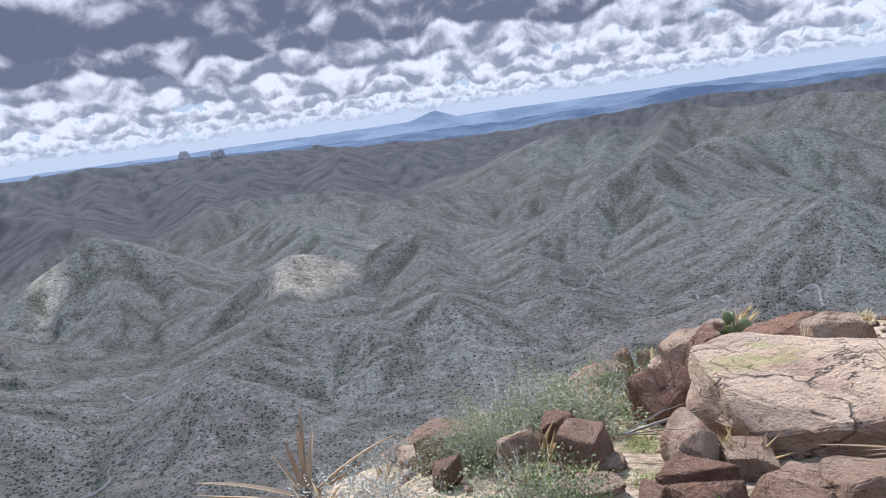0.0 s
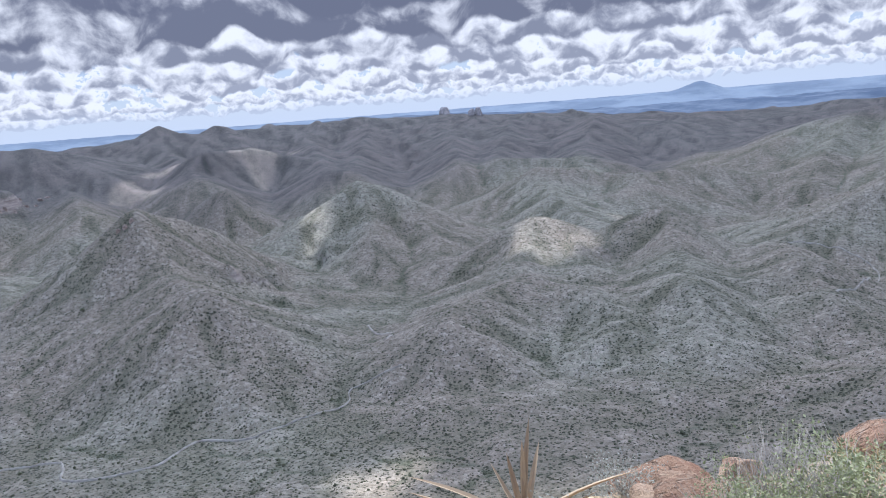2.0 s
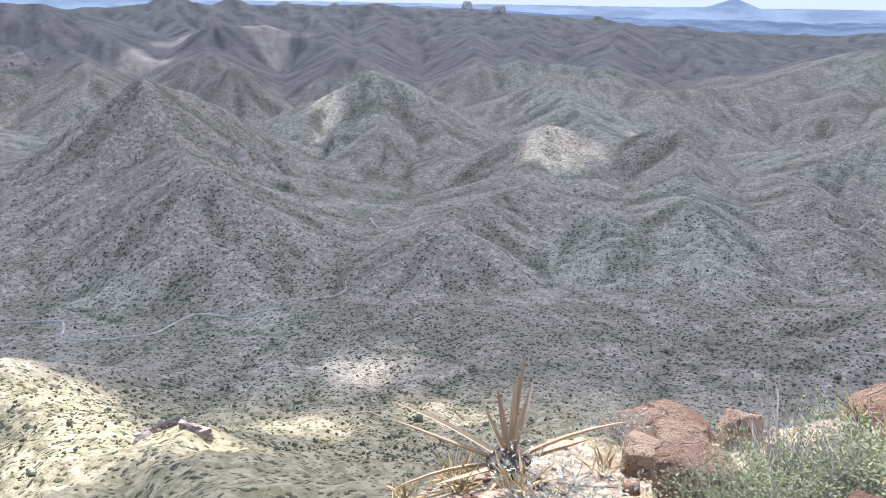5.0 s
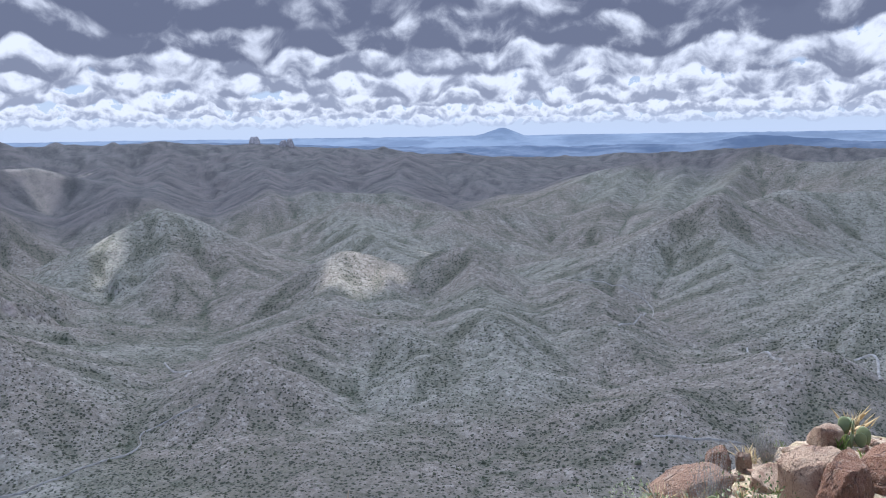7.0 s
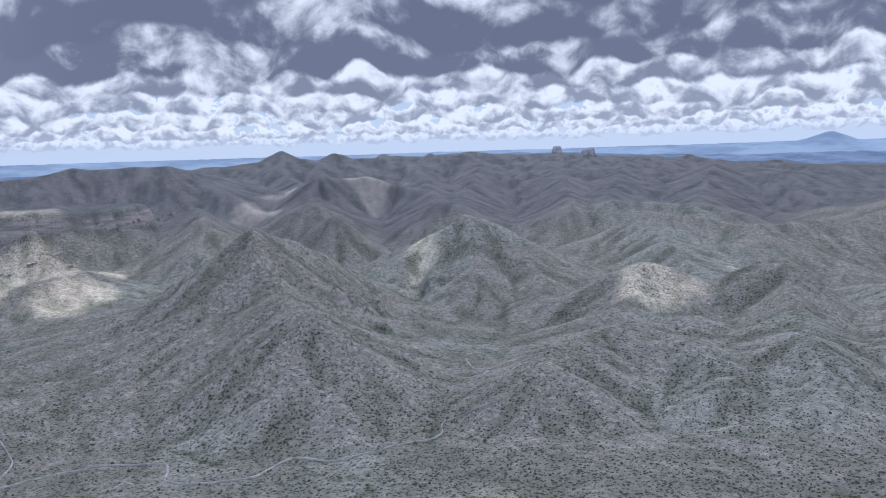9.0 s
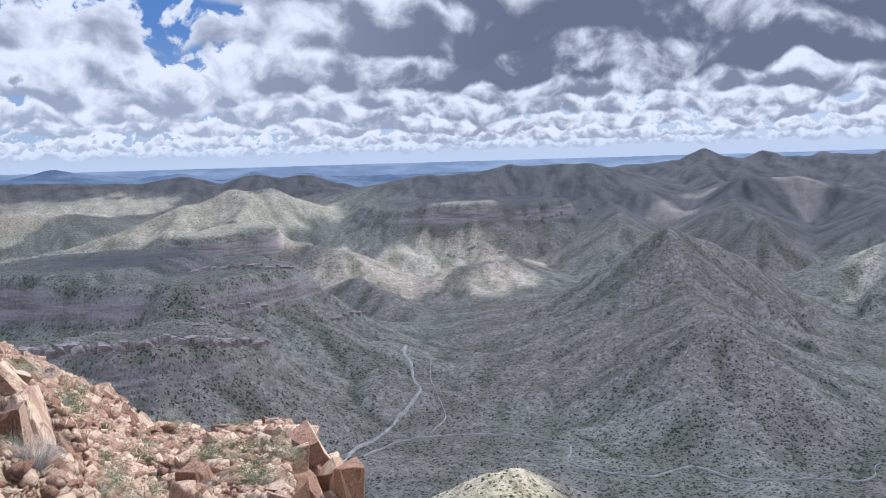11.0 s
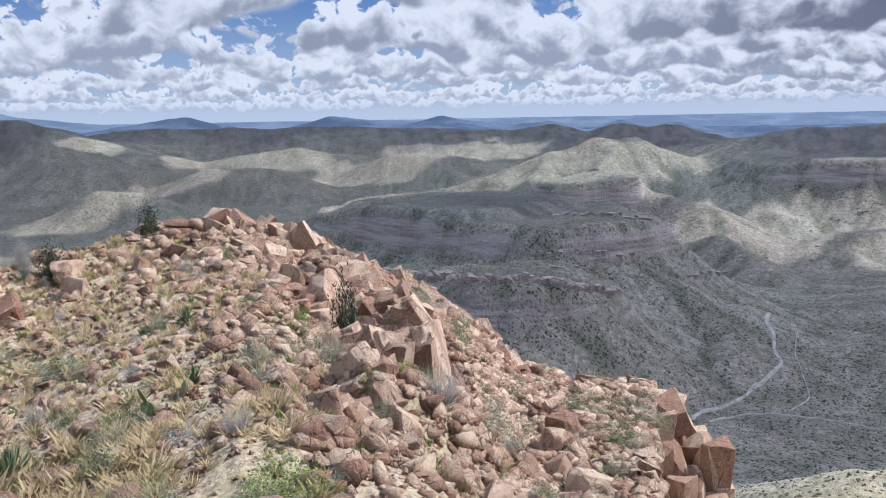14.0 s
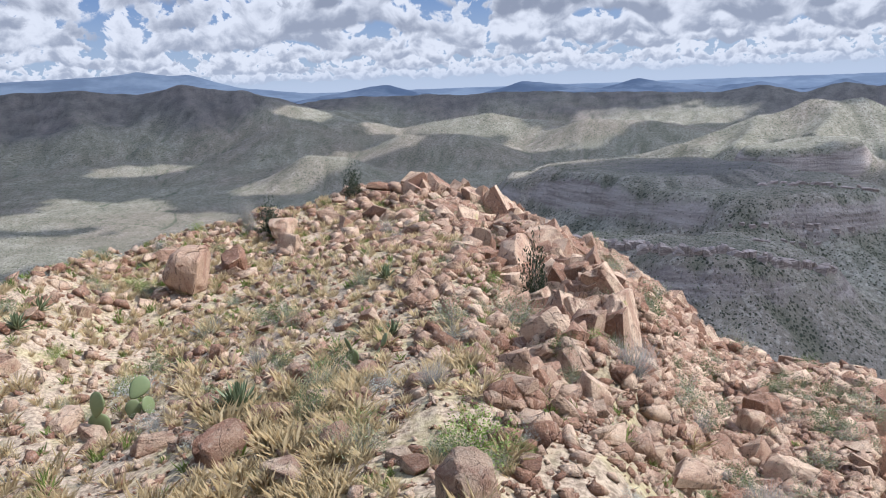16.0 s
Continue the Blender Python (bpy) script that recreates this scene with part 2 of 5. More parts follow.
class Land:
    """Hills, ridges and mesas standing on the valley floor."""

    def __init__(self):
        self.forms = []

    def ridge(self, stops, width, power=1.5, mesa=False, rough=0.3):
        pts = [(*heading(a, r)[:2], r * math.tan(radians(e))) for a, r, e in stops]
        if len(pts) == 1:
            pts = pts * 2
        for p, q in zip(pts, pts[1:]):
            self.forms.append((p, q, width, power, mesa, rough))

    def height(self, x, y):
        r = np.hypot(x, y)
        wobble = fbm(x + 31, y - 77, 240, 4) + 0.6 * fbm(x + 400, y, 700, 2)
        total = np.zeros_like(x)
        for p, q, width, power, mesa, rough in self.forms:
            dx, dy = q[0] - p[0], q[1] - p[1]
            s = np.clip(((x - p[0]) * dx + (y - p[1]) * dy) / max(dx * dx + dy * dy, 1e-6), 0, 1)
            d = np.hypot(x - p[0] - s * dx, y - p[1] - s * dy) / width
            near = d < 1.6
            d = d[near] * (1 + rough * wobble[near])
            s = s[near]
            top = p[2] + (q[2] - p[2]) * s - floor_height(np.hypot(p[0] + s * dx, p[1] + s * dy))
            if mesa:
                k = 1 - 0.22 * smooth01((d - 0.42) / 0.06) - 0.78 * np.clip((d - 0.42) / 0.58, 0, 1) ** 0.85
            else:
                k = np.clip(1 - d, 0, 1) ** power
            total[near] += np.maximum(top * k, 0) ** 8
        rough_ground = np.interp(r, [150, 520, 900, 2600, 3800, 4900], [4, 9, 17, 22, 26, 3])
        rough_ground = rough_ground * (1 - 0.5 * smooth01((np.degrees(np.arctan2(-x, y)) - 72) / 12) * smooth01((r - 1500) / 400))
        hills = 1.0 * fbm(x, y, 380, 3) + 0.45 * fbm(x + 90, y, 120, 3)
        rise = total ** 0.125
        return floor_height(r) + rise + rough_ground * hills * (1 - 0.55 * smooth01(rise / 140))


def blurred(z, size):
    f = np.exp(-2 * (np.pi * size) ** 2 * (np.fft.fftfreq(z.shape[0])[:, None] ** 2 + np.fft.rfftfreq(z.shape[1])[None, :] ** 2))
    return np.fft.irfft2(np.fft.rfft2(z) * f, z.shape)


def erode(z, cell, steps, strength, creep):
    """Rain on a grid of heights: every cell drains to its lowest neighbour and cuts down with the water it carries.
    Returns the heights and the drained area, in cells."""
    n, m = z.shape
    index = np.arange(n * m).reshape(n, m)
    turns = [(-1, 0, 1.0), (1, 0, 1.0), (0, -1, 1.0), (0, 1, 1.0), (-1, -1, 1.414), (-1, 1, 1.414), (1, -1, 1.414), (1, 1, 1.414)]
    flow = np.ones(n * m)
    for k in range(steps):
        best = np.zeros_like(z)
        into = index.copy()
        for i, j, far in turns:
            fall = (z - np.roll(z, (i, j), (0, 1))) / far
            better = fall > best
            best[better] = fall[better]
            into[better] = np.roll(index, (i, j), (0, 1))[better]
        into[0], into[-1], into[:, 0], into[:, -1] = index[0], index[-1], index[:, 0], index[:, -1]
        if k % 4 == 0 or k == steps - 1:
            to = into.ravel().copy()
            flow = np.ones(n * m)
            ends = to == index.ravel()
            for _ in range(11):
                send = np.where(ends, 0.0, flow)
                flow = flow + np.bincount(to, send, n * m)
                ends = ends | ends[to]
                to = to[to]
        cut = strength * np.sqrt(flow.reshape(n, m)) * best / cell
        z = z - np.minimum(cut, 0.45 * best)
        around = (np.roll(z, 1, 0) + np.roll(z, -1, 0) + np.roll(z, 1, 1) + np.roll(z, -1, 1)) / 4
        z = z + (around - z) * np.where(best <= 0, 0.9, creep)
    return z, flow.reshape(n, m)


def gullies(x, y, z, cell, waves, depth, keen=1.0):
    """Ribs and gullies that run down the slopes and branch. Returns the heights and a map, 0 in the gullies to 1 on the ribs."""
    gy, gx = np.gradient(z, cell)
    keen = keen * smooth01(np.hypot(gx, gy) / 0.22)
    ribs, norm = np.zeros_like(z), 0.0
    for k, wave in enumerate(waves):
        size = np.hypot(gx, gy) + 1e-4
        ax, ay = -gy / size, gx / size
        px, py = x / wave, y / wave
        ix, iy = np.floor(px).astype(int), np.floor(py).astype(int)
        c, s, total = 0.0, 0.0, 0.0
        for i in (-1, 0, 1):
            for j in (-1, 0, 1):
                g = GRAD[TABLE[TABLE[(ix + i + 31 * k) & 255] + ((iy + j) & 255)] & 255] * 0.42
                qx, qy = px - ix - i - 0.5 - g[..., 0], py - iy - j - 0.5 - g[..., 1]
                weight = np.exp(-3.0 * (qx * qx + qy * qy))
                phase = 2 * np.pi * (qx * ax + qy * ay)
                c, s, total = c + weight * np.cos(phase), s + weight * np.sin(phase), total + weight
        c, s = c / total, s / total
        rib = np.sqrt(np.clip((1 + c) / 2, 0, 1) + 0.01)
        amp = depth * (0.7, 1.0, 1.15, 1.2)[k] * wave * keen
        z = z + amp * (rib - 0.6)
        push = amp * -s / rib * (np.pi / 2) / wave
        gx, gy = gx + push * ax, gy + push * ay
        share = 1.0
        ribs, norm = ribs + share * (rib * keen + 0.62 * (1 - keen)), norm + share
    return z, ribs / norm


land = Land()
# around the wash: the pointed hill with its apron, and the lower cone before it
land.ridge([(43.3, 1350, -6.1)], 310, 1.1, rough=0.15)
land.ridge([(43.3, 1350, -9.8)], 680, 1.5, rough=0.2)
land.ridge([(43.3, 1350, -6.1), (40.6, 1390, -6.7), (38.0, 1420, -8.0), (34.6, 1480, -10.2)], 230, 1.2)
land.ridge([(43.3, 1340, -6.2), (45.1, 1330, -8.2), (46.9, 1330, -9.6), (50.4, 1340, -10.8), (55.0, 1360, -12.2)], 210, 1.15)
land.ridge([(43.3, 1320, -6.8), (41.3, 1150, -10.9), (39.3, 1000, -12.5)], 270, 1.15, rough=0.15)
land.ridge([(39.3, 1000, -12.5)], 240, 1.05, rough=0.15)
land.ridge([(39.3, 1000, -12.6), (36.4, 980, -14.2), (33.8, 950, -16.2), (32.0, 900, -18.8)], 190, 1.2)
land.ridge([(39.3, 1000, -12.6), (41.9, 990, -14.4), (45.6, 960, -16.6), (50.1, 930, -18.6)], 190, 1.2)
land.ridge([(41.3, 1120, -11.2), (47.0, 1100, -14.0), (52.5, 1070, -16.2)], 170, 1.2)
land.ridge([(45.5, 1260, -9.0), (50.5, 1190, -12.6), (56.5, 1140, -15.4)], 180, 1.2)
# the hill with the pale shoulder, and the country to the towers' side of it
land.ridge([(26.9, 1740, -5.3)], 300, 1.1, rough=0.15)
land.ridge([(26.9, 1740, -5.4), (29.5, 1680, -6.9), (32.6, 1600, -8.7)], 260, 1.2)
land.ridge([(26.9, 1740, -5.4), (24.7, 1720, -5.9), (22.2, 1680, -7.4), (19.7, 1600, -9.1)], 340, 1.2)
land.ridge([(26.5, 1690, -6.2), (26.0, 1500, -9.4), (25.2, 1330, -12.8)], 240, 1.3)
land.ridge([(22.4, 1660, -7.6), (20.8, 1400, -11.2), (19.0, 1200, -14.4)], 220, 1.3)
land.ridge([(16.9, 2000, -7.4), (15.0, 2060, -6.6), (12.8, 2100, -5.1), (9.8, 2120, -5.25), (5.5, 2050, -6.0), (0.9, 2200, -5.3)], 360, 1.25)
land.ridge([(12.8, 2080, -5.4), (11.0, 1800, -7.6), (8.0, 1600, -9.6)], 260, 1.3)
# the sunlit hill and the lumpy country before it
land.ridge([(16.1, 1380, -9.8), (13.4, 1390, -8.95), (11.2, 1400, -9.2), (9.7, 1390, -10.0), (8.2, 1340, -11.6)], 210, 1.2)
land.ridge([(13.4, 1370, -9.4), (14.6, 1200, -12.2), (16.2, 1040, -15.0), (18.0, 920, -17.8)], 210, 1.25)
land.ridge([(10.0, 1370, -10.2), (9.6, 1180, -13.0), (8.4, 1020, -15.8)], 170, 1.25)
land.ridge([(5.5, 1400, -8.7), (3.2, 1390, -8.7), (0.5, 1340, -10.6)], 220, 1.25)
land.ridge([(3.0, 1340, -9.6), (2.2, 1150, -12.4), (1.5, 980, -13.9), (0.5, 860, -17.4)], 200, 1.2)
land.ridge([(1.5, 980, -13.9), (-2.6, 940, -16.0)], 170, 1.2)
land.ridge([(6.2, 900, -16.6), (10.4, 1010, -14.2)], 170, 1.25)
land.ridge([(-4.4, 1280, -11.0), (-6.6, 1130, -12.4), (-8.2, 1010, -15.2)], 200, 1.2)
land.ridge([(-7.1, 1010, -14.2), (-10.4, 930, -16.8)], 170, 1.2)
land.ridge([(-12.4, 760, -18.4), (-16.0, 800, -18.6)], 190, 1.2)
land.ridge([(-22.6, 870, -15.1), (-18.5, 930, -15.6)], 230, 1.25)
land.ridge([(21.5, 870, -16.4), (14.0, 1090, -13.2)], 190, 1.3)
land.ridge([(29.0, 720, -22.4), (22.0, 700, -22.6), (12.0, 690, -23.0)], 150, 1.5)
# the great hill over the road, its arms, and the skyline behind
land.ridge([(-15.1, 1740, -5.4)], 360, 1.15, rough=0.15)
land.ridge([(-15.1, 1740, -5.5), (-12.4, 1680, -6.5), (-9.5, 1600, -8.2), (-6.8, 1520, -10.0), (-4.3, 1440, -11.6)], 270, 1.2)
land.ridge([(-15.1, 1720, -5.7), (-16.6, 1500, -8.8), (-17.6, 1300, -11.6)], 240, 1.2)
land.ridge([(-15.1, 1740, -5.5), (-19.0, 1700, -7.6), (-22.0, 1560, -9.4), (-25.9, 1400, -12.0)], 280, 1.2)
land.ridge([(-15.1, 1760, -5.4), (-20.0, 2000, -4.4), (-26.0, 2100, -4.0)], 480, 1.25)
land.ridge([(-21.8, 1480, -8.6), (-27.0, 1300, -8.6)], 350, 1.2)
land.ridge([(-3.5, 2500, -4.2), (-7.4, 2700, -2.8), (-11.3, 2850, -2.0), (-17.5, 2800, -1.55), (-21.2, 2700, -2.4), (-26.4, 2600, -1.95), (-31.0, 2500, -2.3)], 620, 1.2)
for yaw, el in ((-9.0, -3.6), (-13.0, -3.4), (-17.0, -3.0), (-23.5, -3.4)):
    land.ridge([(yaw, 2700, el + 0.8), (yaw + 1.5, 2350, el - 1.2), (yaw + 2.5, 2080, el - 3.4)], 280, 1.2)
land.ridge([(8.0, 2500, -4.6), (15.0, 2500, -4.0)], 400, 1.3)
# the range with the rock towers
land.ridge([(46.0, 3400, -0.9), (40.0, 3500, -0.3), (33.0, 3600, -0.45), (26.6, 3700, -0.25), (23.0, 3680, -0.55), (19.5, 3650, -0.7),
            (17.3, 3560, -0.9), (15.0, 3560, -1.2), (13.3, 3550, -1.3), (5.0, 3300, -2.4)], 1000, 1.2)
for yaw, el, wide in ((40.8, 0.49, 150), (36.8, 0.22, 140), (33.0, 0.1, 110), (29.4, -0.1, 110), (26.8, 0.0, 150), (22.5, -0.3, 120)):
    land.ridge([(yaw, 3600, el)], wide, 1.1)
for yaw, turn, low in ((41.0, -2.5, -3.6), (35.5, 2.0, -4.4), (30.5, -1.5, -4.0), (25.5, 1.8, -4.2), (20.0, -1.6, -4.4), (14.5, 1.5, -4.6), (8.0, 1.5, -4.8)):
    land.ridge([(yaw, 3450, -1.2), (yaw + turn * 0.5, 3000, low * 0.55), (yaw + turn, 2450, low)], 330, 1.2)
land.ridge([(38.0, 2750, -1.5), (34.6, 2850, -1.7), (31.5, 2800, -2.4)], 300, 1.2)
land.ridge([(37.0, 2250, -4.4)], 200, 1.1)
land.ridge([(19.6, 3640, -0.1)], 150, 1.0)
land.ridge([(17.4, 3560, -0.4)], 130, 1.0)
land.ridge([(13.1, 3600, -0.72)], 260, 1.15)
land.ridge([(9.9, 3900, -0.58)], 190, 1.1)
# the dark mesa and the lit country before it
land.ridge([(47.5, 3000, -0.95), (49.0, 3000, -0.68), (51.1, 3000, -0.8), (55.2, 2950, -0.75), (61.5, 2850, -1.35), (65.0, 2780, -1.9), (67.6, 2700, -3.1)], 780, 1.05)
land.ridge([(55.2, 2950, -0.48)], 60, 1.0)
land.ridge([(64.0, 2500, -3.2), (59.0, 2450, -3.3), (54.0, 2500, -3.0)], 330, mesa=True)
land.ridge([(47.2, 2500, -3.2), (46.4, 2200, -5.2)], 300, 1.2)
land.ridge([(59.0, 1900, -8.2), (55.0, 2000, -7.6)], 260, 1.5)
land.ridge([(67.5, 1750, -8.6), (64.6, 1600, -10.2), (62.4, 1450, -12.2)], 120, 1.2)
land.ridge([(72.2, 2050, -5.6), (68.0, 1950, -6.6)], 260, 1.2)
# the green mesa with its cliff band
land.ridge([(81.5, 1330, -7.1), (87.3, 1420, -6.75), (91.0, 1500, -6.8)], 500, mesa=True)
land.ridge([(72.8, 1270, -8.0), (69.6, 1230, -10.2), (65.3, 1180, -13.2)], 130, 1.2)
land.ridge([(79.5, 950, -12.9), (84.0, 920, -12.8), (92.0, 1000, -11.8)], 210, mesa=True)
land.ridge([(95.0, 2000, -5.5), (91.0, 1900, -6.0), (87.0, 1800, -6.4)], 300, 1.2)
# the pale hill behind it, with the dark tableland at its foot
land.ridge([(83.5, 2350, -3.9), (80.0, 2450, -2.9), (76.6, 2550, -1.85), (73.5, 2600, -1.7), (71.4, 2600, -2.9), (69.4, 2650, -3.3)], 420, 1.2)
land.ridge([(75.0, 2500, -2.2), (76.5, 2250, -4.0), (77.5, 2100, -5.2)], 240, 1.2)
land.ridge([(80.0, 2400, -3.2), (82.0, 2150, -5.0)], 220, 1.2)
land.ridge([(75.8, 2050, -4.4), (78.5, 2000, -4.8)], 240, mesa=True)
land.ridge([(85.5, 2300, -4.5), (83.4, 2250, -4.9), (90.0, 2350, -5.3)], 260, 1.2)
# the far country
land.ridge([(71.4, 4000, -0.44)], 330, 1.2)
land.ridge([(74.6, 4000, -0.3)], 330, 1.2)
land.ridge([(79.7, 4000, -0.33), (82.0, 4050, -0.5)], 350, 1.2)
land.ridge([(107.2, 4300, 0.55), (110.0, 4300, 0.1)], 420, 1.2)
land.ridge([(96.7, 4200, 0.43), (94.0, 4250, 0.0)], 460, 1.2)
land.ridge([(88.4, 4200, 0.25), (86.0, 4200, -0.1)], 440, 1.2)
land.ridge([(112.0, 4000, -0.3), (104.0, 3900, -0.5), (98.0, 3950, -0.4), (92.0, 4000, -0.5), (83.0, 4000, -0.8)], 500, 1.25)
land.ridge([(136.0, 3750, 0.5), (132.6, 3750, 0.54), (129.0, 3750, 0.6), (126.0, 3800, 0.3), (122.2, 3700, 0.76), (118.0, 3650, 0.2), (114.5, 3500, -0.9)], 620, 1.15)
land.ridge([(122.2, 3650, 0.5), (121.0, 3300, -1.8)], 300, 1.2)
land.ridge([(130.0, 3700, 0.4), (129.0, 3350, -1.6)], 320, 1.2)
land.ridge([(140.0, 4650, 1.2), (125.0, 4650, 1.78), (121.7, 4650, 1.55), (118.0, 4650, 0.6)], 500, 1.2)
land.ridge([(103.4, 3200, -2.3), (99.4, 3200, -2.05), (95.0, 3200, -2.6)], 330, 1.2)
land.ridge([(106.0, 2900, -3.3), (101.0, 2850, -3.5)], 260, 1.2)
land.ridge([(115.0, 3100, -2.4), (109.0, 3200, -2.2)], 320, 1.2)
land.ridge([(113.6, 2500, -4.4), (110.5, 2500, -4.8)], 200, 1.2)
land.ridge([(92.0, 3000, -2.5), (87.0, 3000, -2.8)], 320, 1.2)
land.ridge([(0.7, 4700, 0.7)], 220, 1.2)
land.ridge([(6.0, 4700, -0.1), (-6.0, 4700, -0.2)], 250)
land.ridge([(-6.0, 4100, -1.3), (-13.0, 4100, -0.8), (-17.8, 4100, -0.24), (-25.0, 4100, -0.7), (-34.0, 4000, -0.8)], 420)
# spurs at the foot of the summit
land.ridge([(50.0, 330, -31.0), (55.9, 520, -23.4), (60.4, 470, -26.2)], 130, 1.2)
land.ridge([(40.0, 250, -34.0), (44.4, 330, -30.0)], 80, 1.1)

EDGE_YAW = [-180, -120, -90, -60, -45, -33, -22, -16, -5, 20, 48, 60, 66, 70.3, 72, 77, 80, 82.5, 84, 86, 88, 90, 92, 95.5, 97, 99.5, 101, 105, 110, 115, 119, 123, 127, 132, 135, 150, 180]
EDGE_R = [20, 20, 18, 14, 11, 9.5, 5.4, 4.8, 3.2, 2.2, 2.4, 5, 6.5, 9, 26, 27, 28, 28.8, 29.1, 29.4, 29.6, 29.8, 30, 30, 30, 30, 30, 29.7, 28.4, 27.3, 26.4, 25.5, 24, 19.6, 17, 15, 20]
EDGE_Z = [-1, -2, -4, -3.4, -2.9, -2.8, -2.3, -2.2, -2.0, -1.8, -2.2, -4.0, -4.8, -5.5, -9.3, -9.4, -9.6, -9.5, -8.5, -7.9, -7.2, -6.4, -5.9, -5.3, -4.8, -3.9, -3.2, -2.6, -2.75, -3.1, -3.4, -3.5, -3.7, -3.1, -2.6, -2.2, -1]


def summit_height(x, y):
    dx, dy = x - HUB[0], y - HUB[1]
    r = np.hypot(dx, dy)
    yaw = np.degrees(np.arctan2(-dx, dy))
    edge = np.interp(yaw, EDGE_YAW, EDGE_R) * (1 + 0.07 * fbm(x, y, 3.0, 2))
    low = np.interp(yaw, EDGE_YAW, EDGE_Z)
    z = -0.9 + (low + 0.9) * np.minimum(r / edge, 1.0)
    z = z - 1.25 * np.maximum(r - edge, 0) - 0.4 * np.clip(r - edge, 0, 3)
    bowl = smooth01((yaw - 62) / 18) * smooth01((168 - yaw) / 30)
    z = z - 1.35 * bowl * np.sin(np.pi * np.clip(r / edge, 0, 1))
    # the crag: a rib of bedrock down the flank
    for (ax, ay), (bx, by), high in (((-31, -3.9), (-25, -2.2), 0.9), ((-25, -2.2), (-19, -0.1), 1.5), ((-19, -0.1), (-13, 0.1), 1.0), ((-13, 0.1), (-8.8, -0.6), 0.5)):
        s = np.clip(((x - ax) * (bx - ax) + (y - ay) * (by - ay)) / ((bx - ax) ** 2 + (by - ay) ** 2), 0, 1)
        d = np.hypot(x - ax - s * (bx - ax), y - ay - s * (by - ay)) + 0.5 * fbm(x, y, 1.6, 3)
        z = z + high * 0.55 * smooth01((1.9 - d) / 1.4)
    inside = smooth01(r / 4)
    return z + inside * (0.30 * fbm(x, y, 3.5, 4) + 0.9 * fbm(x, y, 14, 2) * smooth01((r - 6) / 12))


CELL, REACH = 7.5, 4920.0
axis_x, axis_y = np.arange(-REACH, 2700, CELL), np.arange(-3400, REACH + 1, CELL)
grid_x, grid_y = np.meshgrid(axis_x, axis_y)
grid_r = np.hypot(grid_x, grid_y)
grid_yaw = np.degrees(np.arctan2(-grid_x, grid_y))
softer = (1 - 0.45 * smooth01((grid_yaw - 66) / 10) * smooth01((grid_r - 1200) / 400)) * (1 - 0.45 * smooth01((grid_r - 1900) / 500))
grid_z, grid_rib = gullies(grid_x, grid_y, blurred(land.height(grid_x, grid_y), 1.5), CELL, (140.0, 74.0, 42.0, 26.0), 0.085, softer)
grid_z, grid_flow = erode(grid_z, CELL, 9, 0.09, 0.02)
grid_flow = np.log2(grid_flow)
grid_z += 11 * (fbm(grid_x, grid_y, 270, 4, 0.6, True) - 0.3) * smooth01((grid_r - 2900) / 500) * smooth01((4550 - grid_r) / 400)
craggy = fbm(grid_x, grid_y, 60, 3)
for yaw, r, el, slope in ((40.8, 3550, 0.55, 0.5), (36.8, 3600, 0.28, 0.5), (36.3, 3600, 0.22, 0.6), (33.0, 3650, 0.15, 0.6), (29.4, 3650, 0.05, 0.55), (27.2, 3700, 0.0, 0.5),
                          (22.5, 3700, -0.5, 0.4), (19.6, 3640, -0.22, 0.24), (17.3, 3560, -0.58, 0.24), (13.1, 3600, -0.75, 0.4), (9.9, 3850, -0.6, 0.5),
                          (43.3, 1350, -5.8, 0.62), (44.3, 1340, -6.4, 0.7), (39.3, 1000, -12.5, 0.55), (26.9, 1740, -5.35, 0.45),
                          (55.2, 2950, -0.48, 0.6), (-15.1, 1740, -5.4, 0.42), (13.4, 1390, -9.0, 0.5), (5.5, 1390, -8.7, 0.5), (1.5, 980, -13.9, 0.5)):
    c = heading(yaw, r)
    d = np.hypot(grid_x - c.x, grid_y - c.y)
    grid_z = np.maximum(grid_z, np.where(d < 900, r * math.tan(radians(el)) - slope * d * (1 + 0.35 * craggy) + 9 * craggy * (r > 2500), -999.0))


def on_grid(grid, x, y):
    """Smooth lookup in a grid of values."""
    u, v = np.clip((x - axis_x[0]) / CELL, 1, len(axis_x) - 3), np.clip((y - axis_y[0]) / CELL, 1, len(axis_y) - 3)
    i, j = np.floor(u).astype(int), np.floor(v).astype(int)
    u, v = u - i, v - j

    def weights(t):
        return ((1 - t) ** 3 / 6, (3 * t ** 3 - 6 * t ** 2 + 4) / 6, (-3 * t ** 3 + 3 * t ** 2 + 3 * t + 1) / 6, t ** 3 / 6)
    wu, wv = weights(u), weights(v)
    return sum(wv[b] * wu[a] * grid[j + b - 1, i + a - 1] for a in range(4) for b in range(4))


def spurs(x, y):
    """Side ridges, 0 in the hollows to 1 on the crests."""
    return np.clip(on_grid(grid_rib, x, y), 0, 1)


def ground_height(x, y):
    x, y = np.asarray(x, float), np.asarray(y, float)
    top = summit_height(x, y)
    r = np.hypot(x, y)
    crags = 9 * (fbm(x, y, 60, 4, 0.5, True) - 0.3) * smooth01((r - 40) / 150) * smooth01((560 - r) / 260)
    wide = on_grid(grid_z, x, y) + crags + 1.3 * fbm(x, y, 24, 3) * smooth01((r - 100) / 300)
    k = smooth01((r - 45) / 60)
    return np.maximum(top, floor_height(r) - 8) * (1 - k) + wide * k


